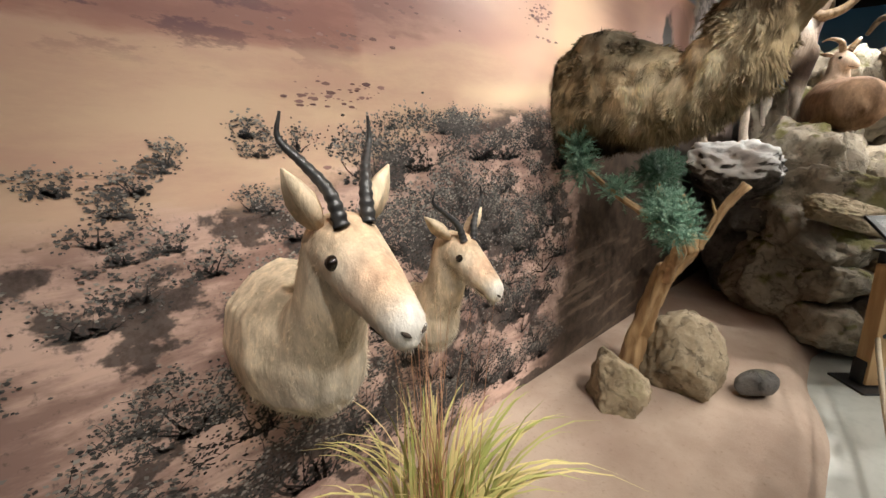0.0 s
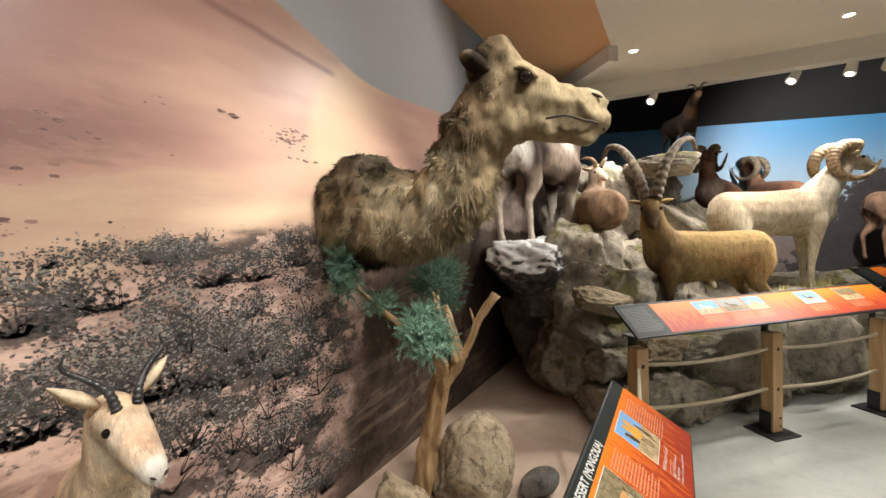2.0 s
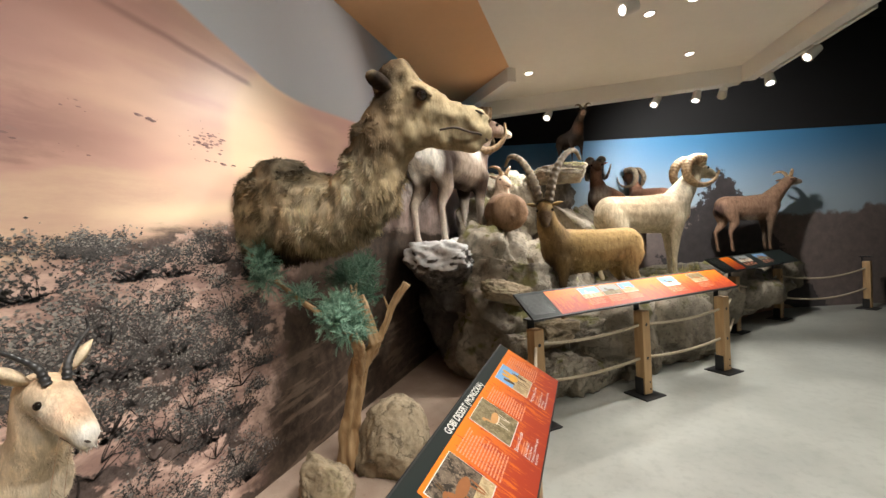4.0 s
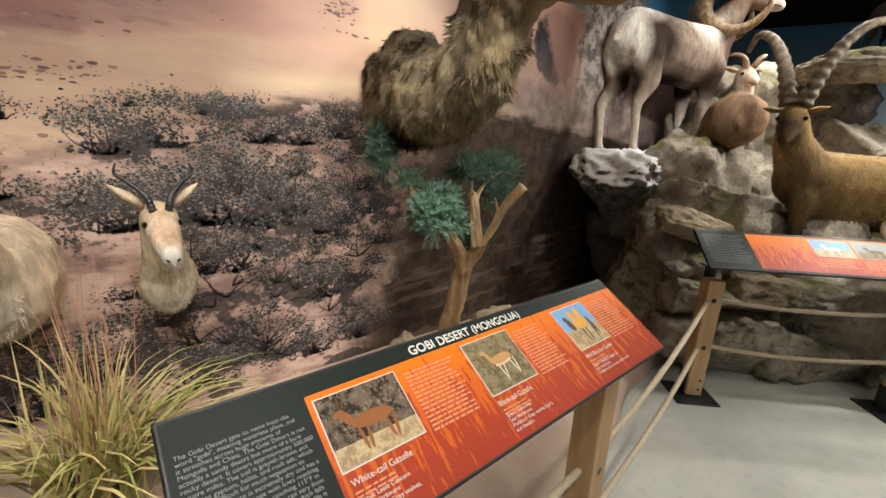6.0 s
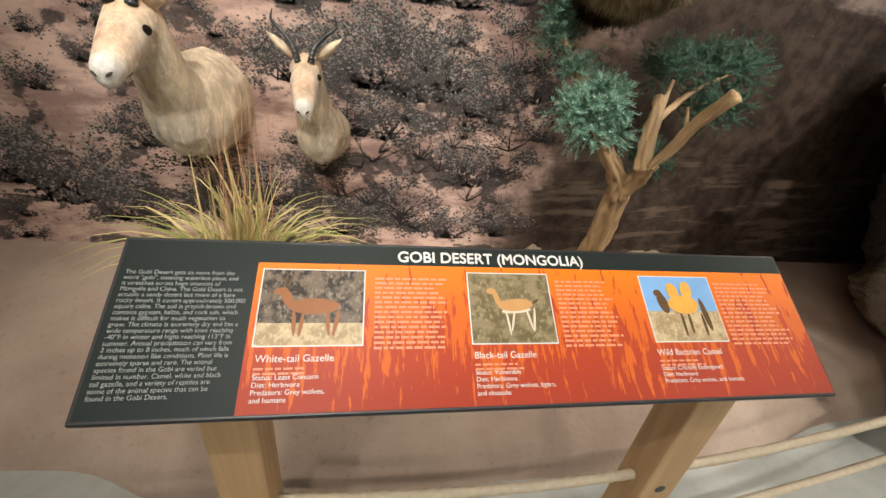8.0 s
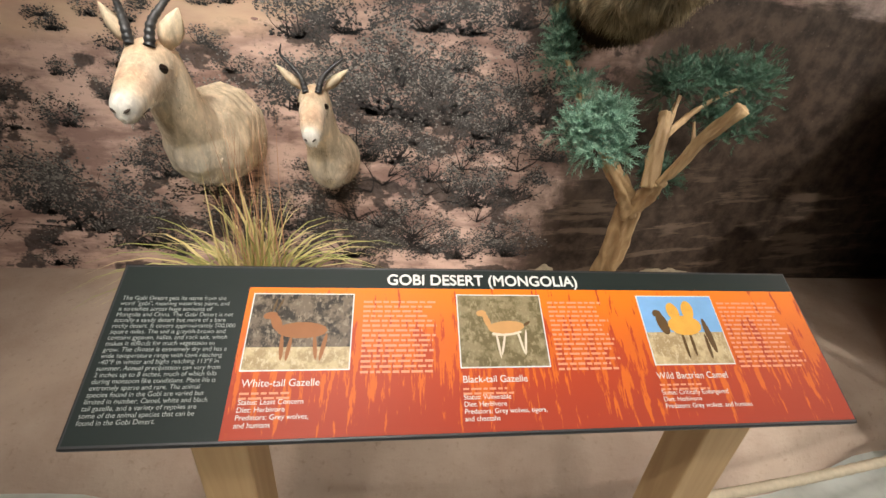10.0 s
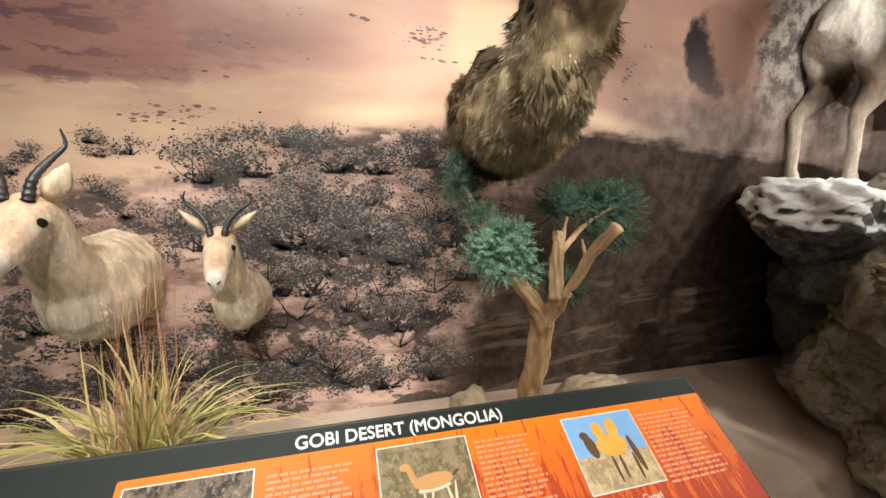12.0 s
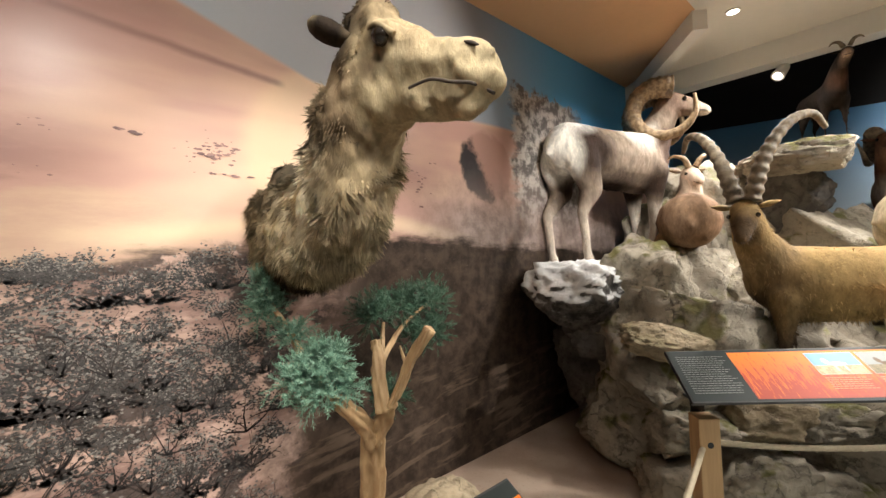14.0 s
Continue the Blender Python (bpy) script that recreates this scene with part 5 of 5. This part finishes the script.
def leaf_material(name, a, b):
    k = Nodes(name, 0.6)
    rnd = k.n("NewGeometry").outputs["Random Per Island"]
    return k.colour(k.mix(rnd, a, b))


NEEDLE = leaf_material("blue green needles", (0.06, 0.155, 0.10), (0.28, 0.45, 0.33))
# the same needles darkened, with the shade of the rear foliage in their colour
NEEDLE_SHADED = leaf_material("shaded green needles", (0.025, 0.075, 0.045), (0.09, 0.19, 0.12))
GRASS = leaf_material("dry green gold grass", (0.30, 0.33, 0.09), (0.74, 0.60, 0.28))
GRASS_TIP = leaf_material("rusty dry stems", (0.42, 0.20, 0.12), (0.62, 0.36, 0.22))
juniper()


# ---- grass clump ----
def grass_clump(place, label, seed, count, stems, ln, width):
    g = empty("grass_clump", pose(*place))
    tagged(g, label, "grass clump")
    rnd = random.Random(seed)

    def blades(name, count, spread, ln, width, material, droop):
        bm = bmesh.new()
        for _ in range(count):
            a = rnd.uniform(0, 2 * math.pi)
            out = Vector((math.cos(a), math.sin(a) * 0.75, 0))
            p = Vector((rnd.gauss(0, 0.05), rnd.gauss(0, 0.04), 0))
            l = ln * rnd.uniform(0.6, 1.15)
            lean = rnd.random() ** 0.8 * spread
            s = Vector((-out.y, out.x, 0)) * width * rnd.uniform(0.6, 1.3)
            prev = None
            n = 7
            for i in range(n + 1):
                t = i / n
                q = p + out * lean * l * (0.35 * t + 0.75 * t * t) + Vector((0, 0, l * (t - droop * lean * t ** 3 * 0.75)))
                w = s * (1 - t) ** 0.7 * (0.6 + 0.8 * t if t < 0.4 else 1)
                cur = [bm.verts.new(q - w), bm.verts.new(q + w)]
                if prev:
                    bm.faces.new((prev[0], prev[1], cur[1], cur[0])).smooth = True
                prev = cur
        return part(name, bm, material, g, "arching grass blades")

    blade = blades("grass_blade", count, 1.0, ln, width, GRASS, 1.05)
    tagged(blade, kind="stuff")
    if stems:
        stem = blades("grass_stem", stems, 0.16, ln * 1.24, 0.003, GRASS_TIP, 0.3)
        tagged(stem, kind="stuff")


grass_clump((0.90, -0.42, 0.19), "tall arching dry green grass clump on the sand bed", 8, 230, 60, 0.68, 0.0105)
for i, (x, y, z) in enumerate(((5.05, -2.02, 0.76), (5.30, -2.30, 0.80), (5.62, -2.55, 0.80), (6.1, -2.75, 0.80), (6.5, -2.9, 0.80))):
    grass_clump((x, y, z), "low olive grass tuft growing among the rocks", 30 + i, 90, 0, 0.2, 0.006)


# ---- lamps ----
def track_head(place, target, power, angle, hung=3.035):
    e = empty("track_light", pose(*place))
    tagged(e, "white cylindrical track spotlight on the bulkhead, or unseen over the walkway", "spotlight", "track spotlights")
    d = (Vector(target) - Vector(place)).normalized()
    turn = d.to_track_quat("-Z", "Y").to_matrix().to_4x4()
    bm = bmesh.new()
    bmesh.ops.create_cone(bm, cap_ends=True, segments=20, radius1=0.05, radius2=0.04, depth=0.13)
    can = part("can", bm, WHITE, e)
    can.matrix_basis = turn
    bm = bmesh.new()
    bmesh.ops.create_circle(bm, cap_ends=True, segments=20, radius=0.032, matrix=pose(0, 0, -0.0665))
    face = part("lens", bm, LAMP, e, "lit lamp lens")
    face.matrix_basis = turn
    bm = bmesh.new()
    tube(bm, [(0, 0, 0.03), (0, 0, hung - place[2])], [0.012, 0.012], 8)
    part("stem", bm, WHITE, e)
    return spot("track_beam", Vector(place) + d * 0.09, target, power, angle)


def downlight(x, y):
    e = empty("downlight", pose(x, y, 3.195))
    tagged(e, "small round ceiling downlight, recessed in view or added unseen as fill", "downlight", "recessed downlights")
    bm = bmesh.new()
    bmesh.ops.create_circle(bm, cap_ends=True, segments=20, radius=0.036, matrix=pose(0, 0, -0.004, 180))
    part("lens", bm, LAMP, e)
    bm = bmesh.new()
    tube(bm, [(0.044 * math.cos(a), 0.044 * math.sin(a), 0) for a in [i * math.pi / 12 for i in range(25)]], [0.007] * 25, 6)
    part("ring", bm, WHITE, e)


# ---- shrubs printed on the mural ----
def printed_shrubs():
    rnd = random.Random(21)
    dark, grey, twig, smudge = bmesh.new(), bmesh.new(), bmesh.new(), bmesh.new()

    def dot(bm, x, z, r, y):
        a = rnd.uniform(0, 3.1)
        bm.faces.new([bm.verts.new((x + r * k * math.cos(a + t), y, z + r * 0.8 * math.sin(a + t))) for t, k in ((0, 1.5), (1.6, 0.7), (3.14, 1.3), (4.7, 0.7))])

    def stroke(bm, p, ang, ln, w, y, bend):
        prev = None
        x, z = p
        for i in range(6):
            t = i / 5
            q = w * (1 - 0.8 * t)
            nx, nz = -math.sin(ang), math.cos(ang)
            cur = [bm.verts.new((x - nx * q, y, z - nz * q)), bm.verts.new((x + nx * q, y, z + nz * q))]
            if prev:
                bm.faces.new((prev[0], prev[1], cur[1], cur[0]))
            prev = cur
            x += math.cos(ang) * ln / 5
            z += math.sin(ang) * ln / 5
            ang += bend + rnd.gauss(0, 0.12)
        return x, z

    def bush(cx, cz, w):
        y = -0.003 - rnd.random() * 0.0012
        for _ in range(int(260 * w)):
            dot(dark, cx + rnd.gauss(0, w * 0.17), cz + abs(rnd.gauss(0, 0.11)) * w, rnd.uniform(0.005, 0.013) * (0.5 + w), y)
        for _ in range(int(5 + 26 * w)):
            a = rnd.uniform(0.15, 2.99)
            reach = w * rnd.uniform(0.2, 0.5)
            ex, ez = stroke(twig, (cx + rnd.gauss(0, w * 0.08), cz), a, reach, 0.0012 + w * 0.018 * rnd.random() ** 2, y, rnd.gauss(0, 0.1))
            for _ in range(2 + int(6 * w)):
                sx, sz = stroke(twig, (ex + rnd.gauss(0, reach * 0.15), ez + rnd.gauss(0, reach * 0.12)), a + rnd.gauss(0, 0.7), w * rnd.uniform(0.08, 0.2), 0.0009 + w * 0.002, y, rnd.gauss(0, 0.12))
                for _ in range(int(9 + 18 * w)):
                    t = rnd.random()
                    q = 0.010 + 0.035 * w
                    lx, lz = ex + (sx - ex) * t + rnd.gauss(0, q), ez + (sz - ez) * t + rnd.gauss(0, q * 0.8)
                    lit = rnd.random() + 0.9 * (lz - cz) / w
                    dot(grey if lit > 1.02 else dark, lx, lz, rnd.uniform(0.0022, 0.0056) * (0.7 + w * 1.5), y - 0.0004 * (1 + t))

    places = [(1.53, 1.00, 0.52), (1.36, 1.02, 0.4), (1.70, 1.03, 0.34), (1.45, 0.36, 0.42), (1.62, 0.33, 0.34), (2.04, 0.32, 0.34), (1.86, 0.60, 0.36), (2.0, 0.66, 0.3), (1.78, 0.30, 0.3), (2.02, 1.14, 0.30), (2.12, 1.02, 0.32), (1.95, 0.98, 0.3),
              (1.57, 1.36, 0.32), (1.75, 1.36, 0.3), (1.92, 1.40, 0.3), (1.06, 1.02, 0.36), (1.18, 1.05, 0.36), (0.95, 1.12, 0.22), (0.46, 0.70, 0.30), (0.76, 0.98, 0.24), (0.05, 0.42, 0.55), (-0.1, 0.5, 0.45), (0.3, 0.33, 0.4), (1.72, 1.22, 0.18), (1.22, 1.33, 0.34), (1.05, 1.30, 0.3),
              (0.62, 0.62, 0.3), (0.95, 0.45, 0.4), (1.15, 0.62, 0.26), (0.75, 0.36, 0.45), (1.25, 0.30, 0.4), (-0.5, 0.75, 0.35), (-0.35, 0.95, 0.3), (0.1, 0.9, 0.22), (0.3, 1.02, 0.16), (0.55, 1.1, 0.14), (-0.8, 1.0, 0.25), (-1.2, 0.8, 0.4), (-0.9, 0.45, 0.5), (-1.7, 0.6, 0.5), (1.62, 0.72, 0.26), (2.2, 0.85, 0.26), (2.16, 1.3, 0.3), (2.3, 1.42, 0.3)]
    for x, z, w in places:
        bush(x, z, w)
    for _ in range(6):
        bush(rnd.uniform(1.25, 2.1), rnd.uniform(0.3, 1.2), rnd.uniform(0.2, 0.36))
    for _ in range(26):
        cx, cz = rnd.uniform(1.2, 2.1), rnd.uniform(0.3, 1.15)
        for _ in range(rnd.randint(4, 8)):
            a = rnd.uniform(0.1, 3.0)
            ex, ez = stroke(twig, (cx, cz), a, rnd.uniform(0.06, 0.18), rnd.uniform(0.0018, 0.0042), -0.0052, rnd.gauss(0, 0.12))
            for _ in range(2):
                stroke(twig, (ex, ez), a + rnd.gauss(0, 0.6), rnd.uniform(0.03, 0.08), 0.0014, -0.0052, rnd.gauss(0, 0.15))
    for row in range(9):
        f = row / 8
        z0 = 1.42 - 1.1 * f
        for i in range(int(13 - 6 * f)):
            x = rnd.uniform(-2.6, 2.35)
            if x - 0.35 * z0 > 1.95:
                continue
            bush(x, z0 + rnd.gauss(0, 0.04) - max(0, 0.9 - x) * 0.08, rnd.uniform(0.05, 0.14) + 0.05 * f)
    for _ in range(30):
        z0 = rnd.uniform(0.95, 1.5)
        bush(rnd.uniform(-1.0, 0.85), z0, rnd.uniform(0.05, 0.1) + 0.12 * (1.5 - z0))
    for i in range(14):
        bush(1.43 + rnd.gauss(0, 0.05), 1.47 + rnd.gauss(0, 0.008), 0.10)
    for x, z, n, sx, sz in ((0.89, 1.55, 9, 0.05, 0.02), (1.01, 1.57, 9, 0.06, 0.02), (1.15, 1.84, 12, 0.10, 0.03), (0.93, 1.72, 14, 0.12, 0.02), (1.65, 2.0, 3, 0.02, 0.004), (1.95, 1.97, 16, 0.06, 0.03), (2.0, 1.87, 4, 0.05, 0.004), (1.40, 1.98, 2, 0.03, 0.01), (0.77, 1.36, 8, 0.08, 0.02), (1.06, 1.36, 6, 0.06, 0.01), (0.3, 1.40, 14, 0.15, 0.03), (0.0, 1.75, 40, 0.35, 0.05), (-0.5, 1.9, 40, 0.4, 0.06), (0.5, 1.80, 26, 0.25, 0.03), (3.03, 1.93, 8, 0.05, 0.06), (-0.3, 1.5, 22, 0.3, 0.03), (-1.0, 1.4, 20, 0.3, 0.04)):
        if x < 0.8:
            continue
        for _ in range(n * 3):
            px0, pz0, r = x + rnd.gauss(0, sx), z + rnd.gauss(0, sz), 0.002 + 0.009 * rnd.random() ** 2
            y0 = -0.003 - rnd.random() * 0.001
            ring = [(px0 + r * rnd.uniform(1.0, 2.0) * math.cos(t * 0.7854), y0, pz0 + r * rnd.uniform(0.35, 0.7) * math.sin(t * 0.7854)) for t in range(8)]
            smudge.faces.new([smudge.verts.new(q) for q in ring])
    for bm, name, mat in ((dark, "printed_leaves", SHRUB_DARK), (grey, "printed_highlights", SHRUB_GREY), (twig, "printed_twigs", SHRUB_TWIG), (smudge, "printed_stones", STONE_PRINT)):
        ob = part(name, bm, mat, mural, "fine shrub detail printed on the mural")
        ob["kind"] = "stuff"


SHRUB_DARK = leaf_material("dark shrub print", (0.022, 0.020, 0.020), (0.10, 0.088, 0.08))
SHRUB_GREY = leaf_material("grey shrub print", (0.13, 0.12, 0.108), (0.33, 0.30, 0.265))
STONE_PRINT = leaf_material("mauve stone print", (0.17, 0.095, 0.09), (0.36, 0.21, 0.18))
SHRUB_TWIG = leaf_material("twig print", (0.012, 0.010, 0.010), (0.05, 0.036, 0.032))
printed_shrubs()


for p, aim, power, angle in (((6.0, -1.24, 2.96), (4.7, -0.7, 1.6), 190, 60), ((6.09, -2.5, 2.96), (5.0, -1.5, 1.4), 150, 60), ((6.11, -2.93, 2.96), (5.6, -2.4, 1.2), 150, 60), ((6.13, -3.2, 2.96), (8.1, -3.4, 2.1), 230, 125), ((5.84, -3.55, 2.96), (4.5, -3.4, 0.0), 110, 90), ((5.22, -3.66, 2.96), (4.5, -1.2, 1.0), 270, 58)):
    track_head(p, aim, power, angle)
# the last four are unseen, added to brighten the floor and its bounce
for x, y in ((5.10, -1.12), (5.36, -2.71), (4.3, -2.2), (4.2, -2.5), (2.4, -3.3), (0.2, -3.3), (3.6, -3.2), (1.0, -3.9)):
    downlight(x, y)
    spot("downlight_beam", (x, y, 3.18), (x, y, 0), 40 if 4 < x < 5 else 60 if x == 3.6 else 95, 130)
# unseen track spots over the walkway that wash the mural, the mounts and the panels
# x 0.6, 1.36 and 3.83 follow mural glare; the others are added to brighten
for x, aim, power, angle in ((-1.1, (-0.6, -0.1, 1.2), 22, 70), (0.6, (0.85, -0.35, 1.15), 50, 72), (1.36, (1.6, -0.1, 0.95), 112, 74), (0.1, (0.70, -0.40, 1.05), 105, 34), (0.95, (1.18, -0.25, 0.95), 100, 34), (2.1, (2.2, -0.7, 1.9), 150, 46), (3.83, (2.4, 0.0, 2.2), 95, 72), (3.3, (4.6, -0.35, 2.0), 170, 46)):
    track_head((x, -2.0, 3.05), aim, power, angle, 3.205)
# unseen lamp added to brighten the sloping sign panel
track_head((0.9, -2.4, 3.05), (1.6, -1.3, 0.9), 90, 40, 3.205)
